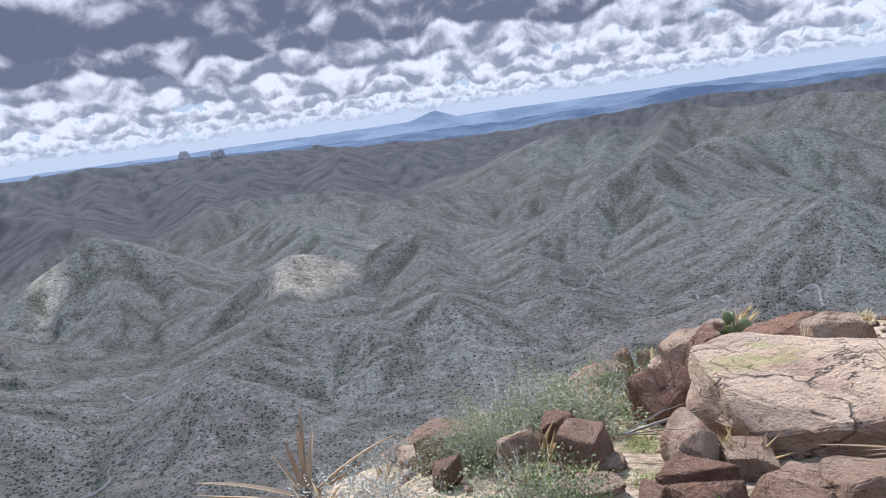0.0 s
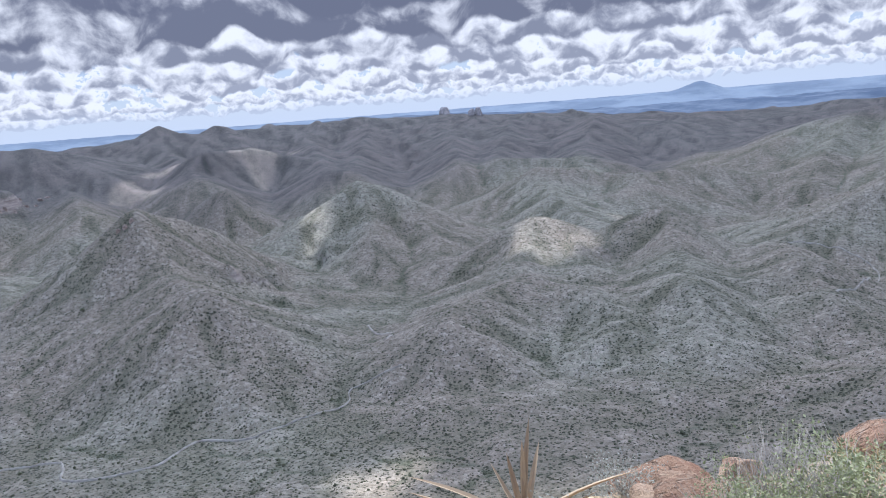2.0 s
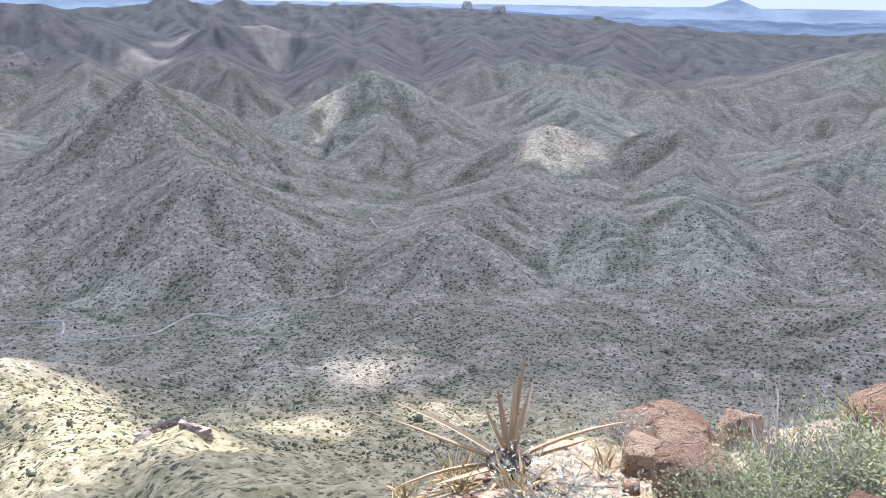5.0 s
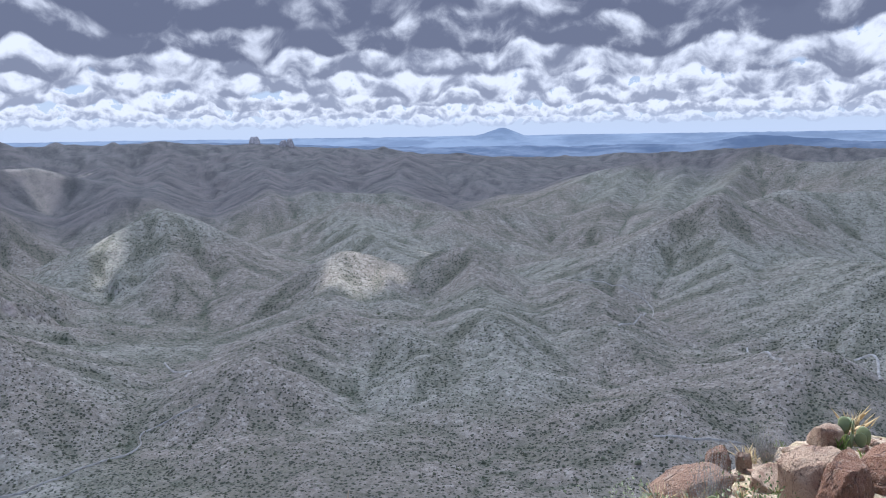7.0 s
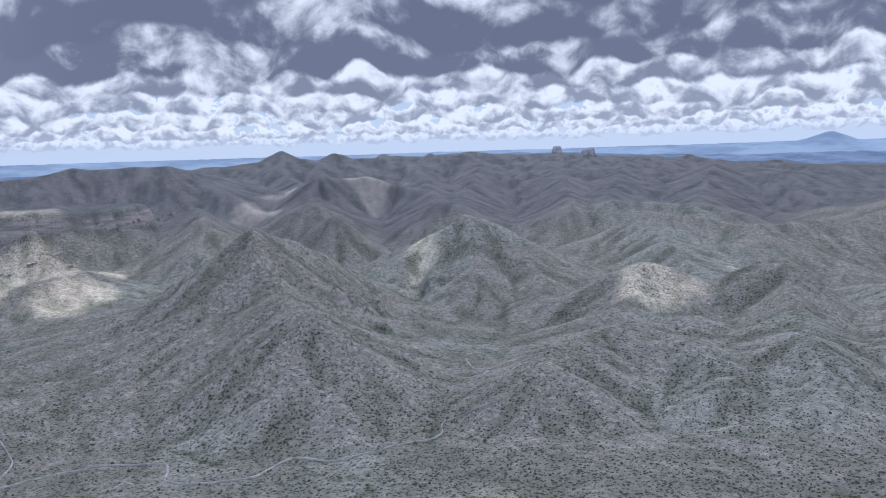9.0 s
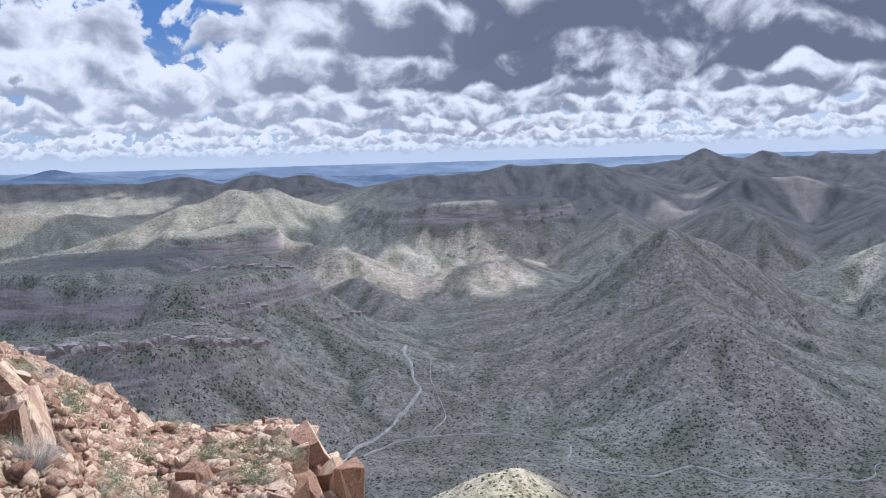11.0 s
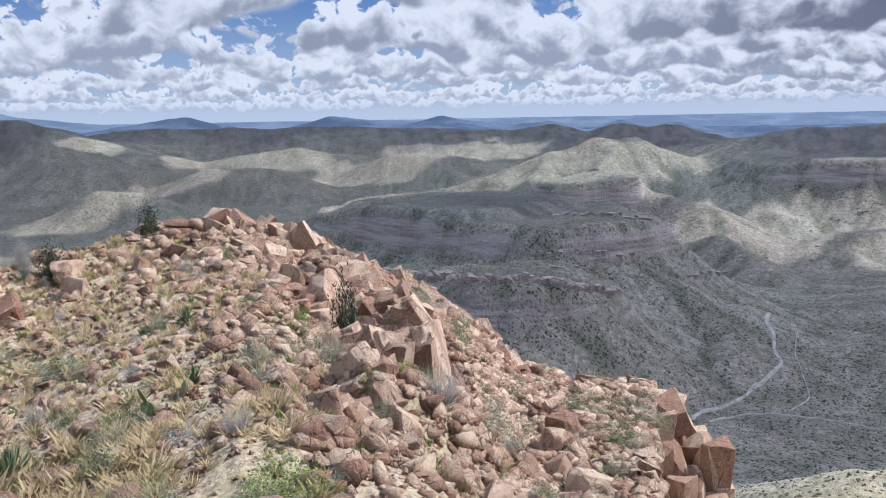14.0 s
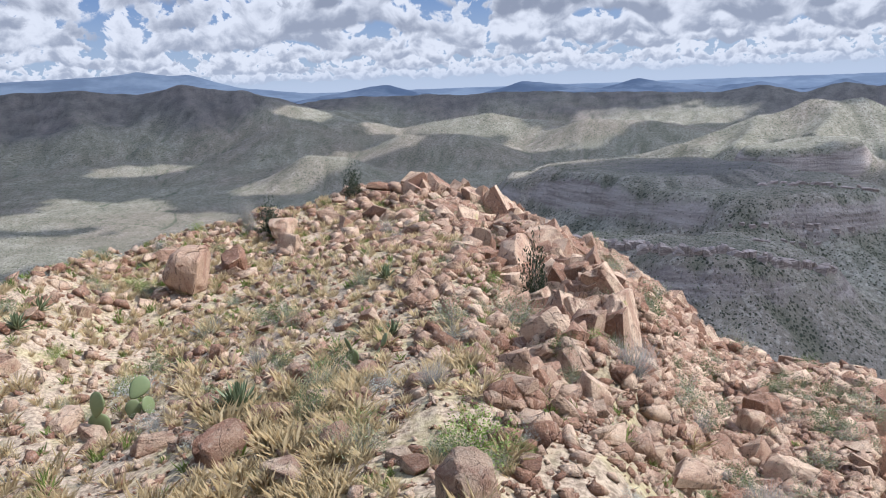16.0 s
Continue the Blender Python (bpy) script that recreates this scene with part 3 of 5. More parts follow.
def dark_country(x, y):
    """1 on the dark mesa, the range with the towers and the far dark ridges."""
    r, yaw = np.hypot(x, y), np.degrees(np.arctan2(-x, y))
    edge = 350 * fbm(x, y, 500, 3)
    start = np.interp(yaw, [-40, -10, 8, 20, 44, 50, 64, 68, 72, 80, 112, 118, 140], [2500, 2600, 2400, 2300, 2150, 2150, 2350, 2800, 3300, 3500, 3500, 3200, 3200])
    mesa = smooth01(1 - np.hypot((r - 1400) / 330, (yaw - 84) / 12)) * 1.3
    return np.clip(np.maximum(smooth01((r - start + edge) / 350), mesa), 0, 1)


def sheet(name, yaws, radii, mat):
    a, r = np.meshgrid(np.radians(yaws), radii)
    x, y = HUB[0] - r * np.sin(a), HUB[1] + r * np.cos(a)
    z = ground_height(x, y)
    rows, cols = a.shape
    co = np.stack([x, y, z], -1).reshape(-1, 3)
    i = np.arange(rows - 1)[:, None] * cols + np.arange(cols)[None, :]
    j = np.arange(rows - 1)[:, None] * cols + (np.arange(cols)[None, :] + 1) % cols
    quads = np.stack([i, j, j + cols, i + cols], -1).reshape(-1, 4)[:, ::-1]
    me = bpy.data.meshes.new(name)
    me.vertices.add(len(co))
    me.vertices.foreach_set("co", co.ravel())
    me.loops.add(quads.size)
    me.loops.foreach_set("vertex_index", quads.ravel().astype(np.int32))
    me.polygons.add(len(quads))
    me.polygons.foreach_set("loop_start", np.arange(0, quads.size, 4, dtype=np.int32))
    me.polygons.foreach_set("use_smooth", np.ones(len(quads), bool))
    me.update(calc_edges=True)
    drain = me.attributes.new("drain", "FLOAT", "POINT")
    drain.data.foreach_set("value", on_grid(grid_flow, x.ravel(), y.ravel()).astype(np.float32))
    side = me.attributes.new("spur", "FLOAT", "POINT")
    side.data.foreach_set("value", spurs(x.ravel(), y.ravel()).astype(np.float32))
    flow = me.attributes.new("dark_country", "FLOAT", "POINT")
    flow.data.foreach_set("value", dark_country(x.ravel(), y.ravel()).astype(np.float32))
    # where the soil between stones is darkened for shade
    stones = me.attributes.new("rubble_shade", "FLOAT", "POINT")
    stones.data.foreach_set("value", (smooth01((116 - np.degrees(a)) / 18) * smooth01((np.degrees(a) - 60) / 6) * smooth01((r - 5) / 4)).ravel().astype(np.float32))
    me.materials.append(mat)
    return new(name, me)


fine_yaws = np.arange(-42, 142, 0.2)
yaws = np.concatenate([fine_yaws, np.arange(142, 318, 2.0)])
radii = np.concatenate([[0.05], np.geomspace(0.4, 45, 150), np.geomspace(46, 420, 60), np.geomspace(430, 3960, 310)])
ground = sheet("ground", yaws, radii, GROUND)
tagged(ground, "dry scrub-covered desert hills and rocky summit soil", "ground", kind="structure")


def haze_material(name, dark, light, glow):
    """Plain and ranges tens of kilometres off, air haze put into colour and glow."""
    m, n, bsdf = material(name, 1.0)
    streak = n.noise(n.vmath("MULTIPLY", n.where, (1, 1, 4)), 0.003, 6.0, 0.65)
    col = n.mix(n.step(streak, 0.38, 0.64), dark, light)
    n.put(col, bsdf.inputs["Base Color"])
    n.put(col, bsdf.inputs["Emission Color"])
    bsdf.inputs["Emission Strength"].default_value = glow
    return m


# the farther sheet is painted paler, as thicker haze would make it
ranges = sheet("backdrop", yaws, np.concatenate([[3955], np.linspace(4000, 4420, 25)]), haze_material("far_ranges", (0.075, 0.10, 0.145), (0.15, 0.18, 0.225), 0.28))
tagged(ranges, "ranges and brushland towards the horizon, dark blue haze painted in", "distance", kind="structure")
plain = sheet("backdrop", yaws, np.linspace(4420, 4890, 26), haze_material("far_plain", (0.125, 0.155, 0.20), (0.185, 0.22, 0.265), 0.42))
tagged(plain, "plain and mountains on the horizon, pale blue haze painted in", "distance", kind="structure")

# ---- clouds overhead: their gaps let the sun through to the summit and to a few slopes ----
CLOUD_Z = 2500.0


def cloud_material():
    m = bpy.data.materials.new("cloud")
    m.use_nodes = True
    n = Nodes(m.node_tree)
    t = n.add("ShaderNodeBsdfTranslucent")
    t.inputs[0].default_value = (0.64, 0.76, 0.93, 1.0)
    clear = n.add("ShaderNodeBsdfTransparent")
    both = n.add("ShaderNodeMixShader")
    both.inputs[0].default_value = 0.84
    n.put(clear.outputs[0], both.inputs[1])
    n.put(t.outputs[0], both.inputs[2])
    n.put(both.outputs[0], n.add("ShaderNodeOutputMaterial").inputs[0])
    return m


def sun_gaps(x, y):
    """Above 0 where the sun comes through to the place that lies under x, y at valley height."""
    yaw = np.degrees(np.arctan2(-x, y))
    lit = np.where((yaw > 145) | (yaw < -60), fbm(x + 900, y - 300, 700, 4) * 2.4 - 0.2, -1.0)
    ragged = 0.8 * fbm(x, y, 150, 4)
    # yaw, distance and height of the sunlit ground, half its width and half its depth
    for a, d, high, across, along in (
            (202, 240, -260, 150, 150), (13.2, 1345, -228, 72, 55), (10.6, 1366, -236, 34, 34), (30.2, 1650, -205, 26, 85), (6.6, 1765, -280, 28, 22),
            (42.6, 2690, -102, 70, 70), (39.0, 2830, -103, 130, 50), (34.7, 2831, -92, 120, 60), (31.6, 3166, -130, 40, 30),
            (61.5, 2060, -276, 190, 160), (57.6, 2110, -255, 150, 130), (55.6, 1850, -285, 100, 110), (66.5, 1900, -290, 200, 170), (59.8, 2260, -235, 90, 70), (69.6, 2150, -262, 140, 120),
            (60.5, 520, -240, 55, 65), (63.9, 470, -250, 75, 75), (57.5, 440, -236, 60, 60), (51.5, 368, -208, 70, 50), (44.1, 315, -191, 50, 36), (49.4, 312, -193, 60, 40),
            (27.2, 537, -290, 30, 40), (36.2, 418, -258, 42, 26), (23.2, 445, -273, 34, 20),
            (75.3, 2420, -123, 160, 100), (71.4, 2664, -107, 140, 90), (82.9, 2338, -169, 150, 110), (74.0, 2050, -215, 150, 55), (82.9, 1990, -215, 200, 60), (88.0, 1880, -215, 130, 45),
            (94.6, 1700, -220, 120, 110), (97.9, 1600, -230, 90, 90), (99.7, 3105, -153, 150, 80), (104.2, 3155, -158, 140, 60), (93.6, 2952, -177, 170, 80),
            (113.3, 2482, -209, 120, 50), (129.6, 2267, -308, 150, 130), (131.7, 1867, -325, 160, 160), (106.7, 3208, -166, 150, 70), (109.0, 2847, -239, 110, 50),
            (125.5, 2901, -248, 150, 60), (124.1, 2037, -327, 150, 120), (115.6, 2413, -271, 110, 55), (113.5, 3441, -84, 90, 60), (84.2, 3569, -148, 190, 110), (89.4, 3600, -130, 120, 60)):
        if a > 70 and d > 1500:
            across, along = across * 1.35, along * 1.5
        c = heading(a, d)
        out = (c.normalized().x, c.normalized().y)
        back = (high + 260.0) / SUN_DIR.z
        u = (x - c.x + SUN_DIR.x * back) * out[0] + (y - c.y + SUN_DIR.y * back) * out[1]
        v = (x - c.x + SUN_DIR.x * back) * out[1] - (y - c.y + SUN_DIR.y * back) * out[0]
        lit = np.maximum(lit, 1 - np.hypot(u / along, v / across) + ragged)
    return lit


def cloud_deck():
    step = 36.0
    line = np.arange(-4950, 4951, step)
    gx, gy = np.meshgrid(line, line)
    shade = sun_gaps(gx[:-1, :-1] + step / 2, gy[:-1, :-1] + step / 2) < 0
    push = SUN_DIR * ((CLOUD_Z + 260.0) / SUN_DIR.z)
    gz = CLOUD_Z + 60 * fbm(gx, gy, 500, 3)
    co = np.stack([gx + push.x, gy + push.y, gz], -1).reshape(-1, 3)
    cols = len(line)
    i = (np.arange(cols - 1)[:, None] * cols + np.arange(cols - 1)[None, :])[shade]
    quads = np.stack([i, i + 1, i + 1 + cols, i + cols], -1)
    me = bpy.data.meshes.new("cloud_deck")
    me.from_pydata(co.tolist(), [], quads.tolist())
    me.materials.append(cloud_material())
    return tagged(new("cloud_deck", me), "broken grey and white cumulus clouds", "cloud", kind="structure")


cloud_deck()

# ---- things on the summit ----
def part(name, data, parent, label="", m=None):
    """One mesh object under a thing or a part."""
    ob = new(name, data)
    ob.parent = parent
    if m is not None:
        ob.matrix_local = m
    if label:
        tagged(ob, label)
    return ob


def mesh_of(name, verts, faces, mat, smooth=False):
    me = bpy.data.meshes.new(name)
    me.from_pydata([tuple(v) for v in verts], [], [tuple(f) for f in faces])
    me.materials.append(mat)
    if smooth:
        me.polygons.foreach_set("use_smooth", [True] * len(me.polygons))
    return me


def mesh_of_bm(name, bm, mat, smooth=False):
    me = bpy.data.meshes.new(name)
    for f in bm.faces:
        f.smooth = smooth
    bm.to_mesh(me)
    bm.free()
    me.materials.append(mat)
    return me


def big_mesh(name, co, faces, mat):
    """A joined mesh from arrays; faces all have the same number of corners."""
    me = bpy.data.meshes.new(name)
    k = faces.shape[1]
    me.vertices.add(len(co))
    me.vertices.foreach_set("co", np.ascontiguousarray(co, np.float32).ravel())
    me.loops.add(faces.size)
    me.loops.foreach_set("vertex_index", faces.ravel().astype(np.int32))
    me.polygons.add(len(faces))
    me.polygons.foreach_set("loop_start", np.arange(0, faces.size, k, dtype=np.int32))
    me.update(calc_edges=True)
    me.materials.append(mat)
    return me


def varied(n):
    """A number for each object, and for each loose piece of a joined mesh."""
    a = n.add("ShaderNodeObjectInfo").outputs["Random"]
    b = n.add("ShaderNodeNewGeometry").outputs["Random Per Island"]
    return n.math("FRACT", n.math("ADD", a, n.math("MULTIPLY", b, 3.7)))


def rock_material():
    m, n, bsdf = material("pink_volcanic_rock", 0.85)
    p, v = n.where, varied(n)
    p = n.vmath("ADD", p, n.vmath("SCALE", (31.0, 17.0, 5.0), scale=v))
    coarse = n.noise(p, 2.2, 5.0, 0.6, 0.4)
    grain = n.noise(p, 24.0, 6.0, 0.7)
    pits = n.noise(p, 70.0, 4.0, 0.7)
    col = n.mix(n.step(v, 0.0, 1.0), (0.25, 0.125, 0.072), (0.60, 0.43, 0.29))
    col = n.mix(n.step(coarse, 0.46, 0.64, 0.0, 0.7), col, (0.27, 0.135, 0.085))
    col = n.mix(n.step(grain, 0.52, 0.68, 0.0, 0.5), col, (0.58, 0.43, 0.30))
    col = n.mix(n.step(grain, 0.46, 0.30, 0.0, 0.8), col, (0.13, 0.09, 0.08))
    col = n.mix(n.step(pits, 0.42, 0.30, 0.0, 0.7), col, (0.10, 0.075, 0.07))
    lichen = n.noise(p, 7.0, 4.0, 0.65)
    geo = n.add("ShaderNodeSeparateXYZ")
    n.put(n.add("ShaderNodeNewGeometry").outputs["Normal"], geo.inputs[0])
    top = n.math("MULTIPLY", n.step(geo.outputs[2], 0.15, 0.8), n.step(lichen, 0.54, 0.68, 0.0, 0.35))
    col = n.mix(top, col, (0.50, 0.42, 0.32))
    rare = n.math("MULTIPLY", n.step(n.noise(p, 3.1, 5.0, 0.6), 0.64, 0.72), n.step(v, 0.72, 0.85))
    col = n.mix(n.math("MULTIPLY", rare, 0.6), col, (0.40, 0.36, 0.13))
    vor = n.add("ShaderNodeTexVoronoi", feature="DISTANCE_TO_EDGE")
    n.put(n.vmath("ADD", n.vmath("MULTIPLY", p, (1, 1, 0.6)), n.vmath("SCALE", (1, 1, 1), scale=n.math("MULTIPLY", coarse, 0.7))), vor.inputs["Vector"])
    vor.inputs["Scale"].default_value = 2.3
    crack = n.math("MULTIPLY", n.step(vor.outputs["Distance"], 0.004, 0.03, 1.0, 0.0), n.step(lichen, 0.38, 0.58))
    col = n.mix(n.math("MULTIPLY", crack, 0.6), col, (0.07, 0.048, 0.04))
    n.put(col, bsdf.inputs["Base Color"])
    coarse = n.math("SUBTRACT", coarse, n.math("MULTIPLY", crack, 0.35))
    h = n.math("ADD", n.math("MULTIPLY", coarse, 1.7), n.math("ADD", n.math("MULTIPLY", grain, 0.7), n.math("MULTIPLY", pits, 0.22)))
    bump(n, bsdf, h, 0.07, 1.0)
    return m


def plant_material(name, dark, light, rough=0.7, through_light=0.25):
    m, n, bsdf = material(name, rough)
    v = varied(n)
    spread = n.noise(n.where, 9.0, 3.0, 0.6)
    col = n.mix(n.math("MULTIPLY_ADD", v, 0.6, n.math("MULTIPLY", spread, 0.4)), dark, light)
    n.put(col, bsdf.inputs["Base Color"])
    bsdf.inputs["Specular IOR Level"].default_value = 0.2
    if through_light:
        t = n.add("ShaderNodeBsdfTranslucent")
        n.put(col, t.inputs[0])
        both = n.add("ShaderNodeMixShader")
        both.inputs[0].default_value = through_light
        n.put(bsdf.outputs[0], both.inputs[1])
        n.put(t.outputs[0], both.inputs[2])
        out = [q for q in n.tree.nodes if q.bl_idname == "ShaderNodeOutputMaterial"][0]
        n.put(both.outputs[0], out.inputs[0])
    return m


ROCK = rock_material()
SAGE = plant_material("sage_leaves", (0.15, 0.175, 0.085), (0.36, 0.375, 0.21))
SILVER = plant_material("silver_leaves", (0.26, 0.26, 0.21), (0.50, 0.50, 0.43))
OLIVE = plant_material("olive_leaves", (0.085, 0.115, 0.045), (0.20, 0.24, 0.10))
BRIGHT = plant_material("fresh_green_leaves", (0.13, 0.19, 0.04), (0.30, 0.36, 0.10))
DARKLEAF = plant_material("juniper_leaves", (0.03, 0.042, 0.025), (0.075, 0.09, 0.05))
TWIG = plant_material("grey_twigs", (0.16, 0.145, 0.125), (0.34, 0.315, 0.28), through_light=0)
STRAW = plant_material("dry_grass_blades", (0.50, 0.38, 0.20), (0.82, 0.68, 0.44), 0.7, 0.5)
AGAVE = plant_material("agave_leaf", (0.10, 0.13, 0.065), (0.22, 0.25, 0.135), 0.5, 0.08)
DEADLEAF = plant_material("dried_agave_leaf", (0.29, 0.20, 0.12), (0.56, 0.43, 0.28), 0.6, 0.1)
DARKHEART = plant_material("weathered_heart", (0.05, 0.035, 0.028), (0.16, 0.11, 0.085), 0.9, 0)
PAD = plant_material("cactus_pad", (0.13, 0.16, 0.07), (0.21, 0.23, 0.11), 0.55, 0.05)


# -- rocks --
def hull(seed, points, squash=(1, 1, 1), blocky=0.5):
    """A convex stone of about unit size, its base near z = -0.5."""
    r = random.Random(seed)
    bm = bmesh.new()
    for _ in range(points):
        v = Vector((r.uniform(-1, 1), r.uniform(-1, 1), r.uniform(-1, 1)))
        big = max(abs(c) for c in v) or 1
        cube, ball = v / big, v.normalized()
        v = cube * blocky + ball * (1 - blocky)
        v = v * r.uniform(0.82, 1.0) * 0.5
        bm.verts.new((v.x * squash[0], v.y * squash[1], v.z * squash[2]))
    out = bmesh.ops.convex_hull(bm, input=bm.verts)
    bmesh.ops.delete(bm, geom=list({g for g in out["geom_interior"] + out["geom_unused"] if isinstance(g, bmesh.types.BMVert)}), context="VERTS")
    return bm


def stone_mesh(seed, points=16, squash=(1, 1, 0.75), blocky=0.5, fine=False):
    bm = hull(seed, points, squash, blocky)
    bmesh.ops.dissolve_limit(bm, angle_limit=radians(14), verts=bm.verts, edges=bm.edges)
    bmesh.ops.bevel(bm, geom=bm.edges[:], offset=0.02, segments=1, affect="EDGES", clamp_overlap=True)
    if fine:
        bmesh.ops.triangulate(bm, faces=bm.faces)
        bmesh.ops.subdivide_edges(bm, edges=bm.edges[:], cuts=2, use_grid_fill=True)
        bmesh.ops.subdivide_edges(bm, edges=[e for e in bm.edges if e.calc_length() > 0.09], cuts=1, use_grid_fill=True)
        for v in bm.verts:
            q = v.co * 3.1 + Vector((seed, 0, 0))
            k = noise.fractal(q * 2.2, 0.7, 2.1, 5) * 0.022 + noise.noise(v.co * 1.8 + Vector((0, seed, 0))) * 0.03
            step = math.sin(v.co.z * 34 + 3 * noise.noise(v.co * 2.0)) * 0.006
            v.co += v.co.normalized() * (k + step)
    else:
        bmesh.ops.triangulate(bm, faces=bm.faces)
    bm.normal_update()
    for e in bm.edges:
        e.smooth = e.calc_face_angle(0.0) < radians(24)
    return mesh_of_bm("stone", bm, ROCK, smooth=True)


STONES = [stone_mesh(k, 9 + k % 5, (1, 0.75 + 0.06 * (k % 4), 0.55 + 0.07 * (k % 5)), 0.65 + 0.08 * (k % 5)) for k in range(14)]
BOULDERS = [stone_mesh(40 + k, 22 + 3 * (k % 4), (1, 0.88, 0.74 + 0.07 * (k % 3)), 0.62 + 0.09 * (k % 4), True) for k in range(8)]
COLUMN = [stone_mesh(95 + k, 44, (1, 0.95, 0.82), 1.0, True) for k in range(3)]
GREAT = stone_mesh(91, 34, (1, 0.95, 0.8), 0.93, True)


def lay(x, y, sink=0.0):
    return float(ground_height(np.array([x]), np.array([y]))[0]) - sink


def boulder(x, y, wide, deep, tall, turn=0.0, tilt=0.0, lean=0.0, kind=0, sink=0.2, label="", group="", lift=0.0):
    """A large stone, sunk into the ground by a share of its height."""
    ob = new("boulder", BOULDERS[kind % len(BOULDERS)])
    z = lay(x, y) + tall * (0.5 - sink) + lift
    ob.matrix_world = pose(x, y, z, tilt, lean, turn) @ Matrix.Diagonal((wide, deep, tall / 0.78, 1))
    return tagged(ob, label or "angular pinkish-brown boulder half sunk in the slope", "boulder", group)


def hub_polar(yaw, r):
    return HUB[0] - r * math.sin(radians(yaw)), HUB[1] + r * math.cos(radians(yaw))


def slab_mesh(seed):
    """A split slab of bedrock: a bent box with its corners broken off."""
    r = random.Random(seed)
    bm = bmesh.new()
    bmesh.ops.create_cube(bm, size=1.0)
    for v in bm.verts:
        v.co = Vector((v.co.x * r.uniform(0.75, 1.15), v.co.y * r.uniform(0.45, 0.8), v.co.z * r.uniform(0.9, 1.25)))
    for _ in range(5):
        way_out = Vector((r.choice((-1, 1)) * r.uniform(0.3, 1), r.choice((-1, 1)) * r.uniform(0.3, 1), r.uniform(-0.3, 1))).normalized()
        cut = bmesh.ops.bisect_plane(bm, geom=bm.verts[:] + bm.edges[:] + bm.faces[:], plane_co=way_out * r.uniform(0.34, 0.48), plane_no=way_out, clear_outer=True)
        rim = [e for e in cut["geom_cut"] if isinstance(e, bmesh.types.BMEdge)]
        if rim:
            bmesh.ops.contextual_create(bm, geom=rim)
    bmesh.ops.bevel(bm, geom=bm.edges[:], offset=0.014, segments=1, affect="EDGES", clamp_overlap=True)
    bmesh.ops.triangulate(bm, faces=bm.faces)
    bmesh.ops.subdivide_edges(bm, edges=[e for e in bm.edges if e.calc_length() > 0.3], cuts=1)
    bmesh.ops.triangulate(bm, faces=bm.faces)
    for v in bm.verts:
        v.co += Vector((noise.noise(v.co * 3 + Vector((seed, 0, 0))), noise.noise(v.co * 3 + Vector((0, seed, 0))), noise.noise(v.co * 3))) * 0.045
    bm.normal_update()
    for e in bm.edges:
        e.smooth = e.calc_face_angle(0.0) < radians(18)
    return mesh_of_bm("slab", bm, ROCK, smooth=True)


SLABS = [slab_mesh(300 + k) for k in range(14)]
CHIPS = []      # the smaller pieces of the crag


def slab(x, y, size, r):
    me = SLABS[r.randrange(len(SLABS))]
    long = r.uniform(0.85, 1.6)
    m = pose(x, y, lay(x, y) + size * long * r.uniform(-0.22, 0.12), r.gauss(0, 14), -20 + r.gauss(0, 16), 88 + r.gauss(0, 40)) @ \
        Matrix.Diagonal((size, size * r.uniform(0.8, 1.3), size * long, 1))
    if size < 0.62:
        m = np.array(m)
        co = np.empty(len(me.vertices) * 3)
        me.vertices.foreach_get("co", co)
        CHIPS.append((co.reshape(-1, 3) @ m[:3, :3].T + m[:3, 3], np.array([p.vertices[:] for p in me.polygons])))
        return None
    ob = new("rock", me)
    ob.matrix_world = m
    shape = "upright" if long > 1.25 else "squat"
    return tagged(ob, f"{shape} leaning reddish-brown slab of split bedrock in the crag", "rock", "slabs of the leaning crag")


PLACED = []      # (x, y, radius) of what already stands


def free(x, y, r):
    return all((x - a) ** 2 + (y - b) ** 2 > (r + c) ** 2 for a, b, c in PLACED)


# the great boulder at the brink and its neighbours
NEAR = "boulders at the brink"
great = boulder(1.72, 3.45, 1.38, 0.95, 0.50, 6, 13, 5, 0, 0.16, "broad pale pink boulder with a cracked top, undercut front", NEAR)
great.data = GREAT
boulder(1.1, 4.25, 0.40, 0.38, 0.44, 30, 4, -6, 1, 0.2, "upright rounded pinkish boulder beside a grey shrub", NEAR)
boulder(1.66, 5.1, 0.4, 0.36, 0.62, 70, 10, 0, 2, 0.15, "dark brown angular rock on the brink", NEAR)
boulder(2.65, 5.2, 0.5, 0.4, 0.62, 15, 6, 8, 3, 0.15, "brown angular rock beside a green grass tuft", NEAR)
boulder(2.85, 4.5, 0.6, 0.5, 0.56, 44, 0, 6, 4, 0.2, "rounded pinkish boulder on the brink", NEAR)
boulder(0.14, 3.02, 0.22, 0.2, 0.24, 10, 12, 0, 5, 0.1, "dark brown pointed stone in front of a shrub", NEAR)
boulder(0.34, 3.35, 0.24, 0.2, 0.27, 130, -8, 10, 6, 0.1, "dark brown stone with a pale top, leaning on a shrub", NEAR)
boulder(0.42, 3.0, 0.29, 0.24, 0.25, 60, 0, 5, 7, 0.1, "dark brown rounded stone beneath a dead twig", NEAR)
boulder(-0.38, 4.2, 0.44, 0.34, 0.26, 160, 0, 14, 1, 0.15, "pale pinkish rock jutting over the drop", NEAR)
boulder(-0.22, 3.55, 0.34, 0.3, 0.30, 20, 8, 0, 3, 0.2, "pale pinkish rock below the jutting one", NEAR)
boulder(0.88, 3.02, 0.36, 0.3, 0.27, 75, 0, -5, 2, 0.2, "pinkish-brown angular rock beneath the great boulder", NEAR)
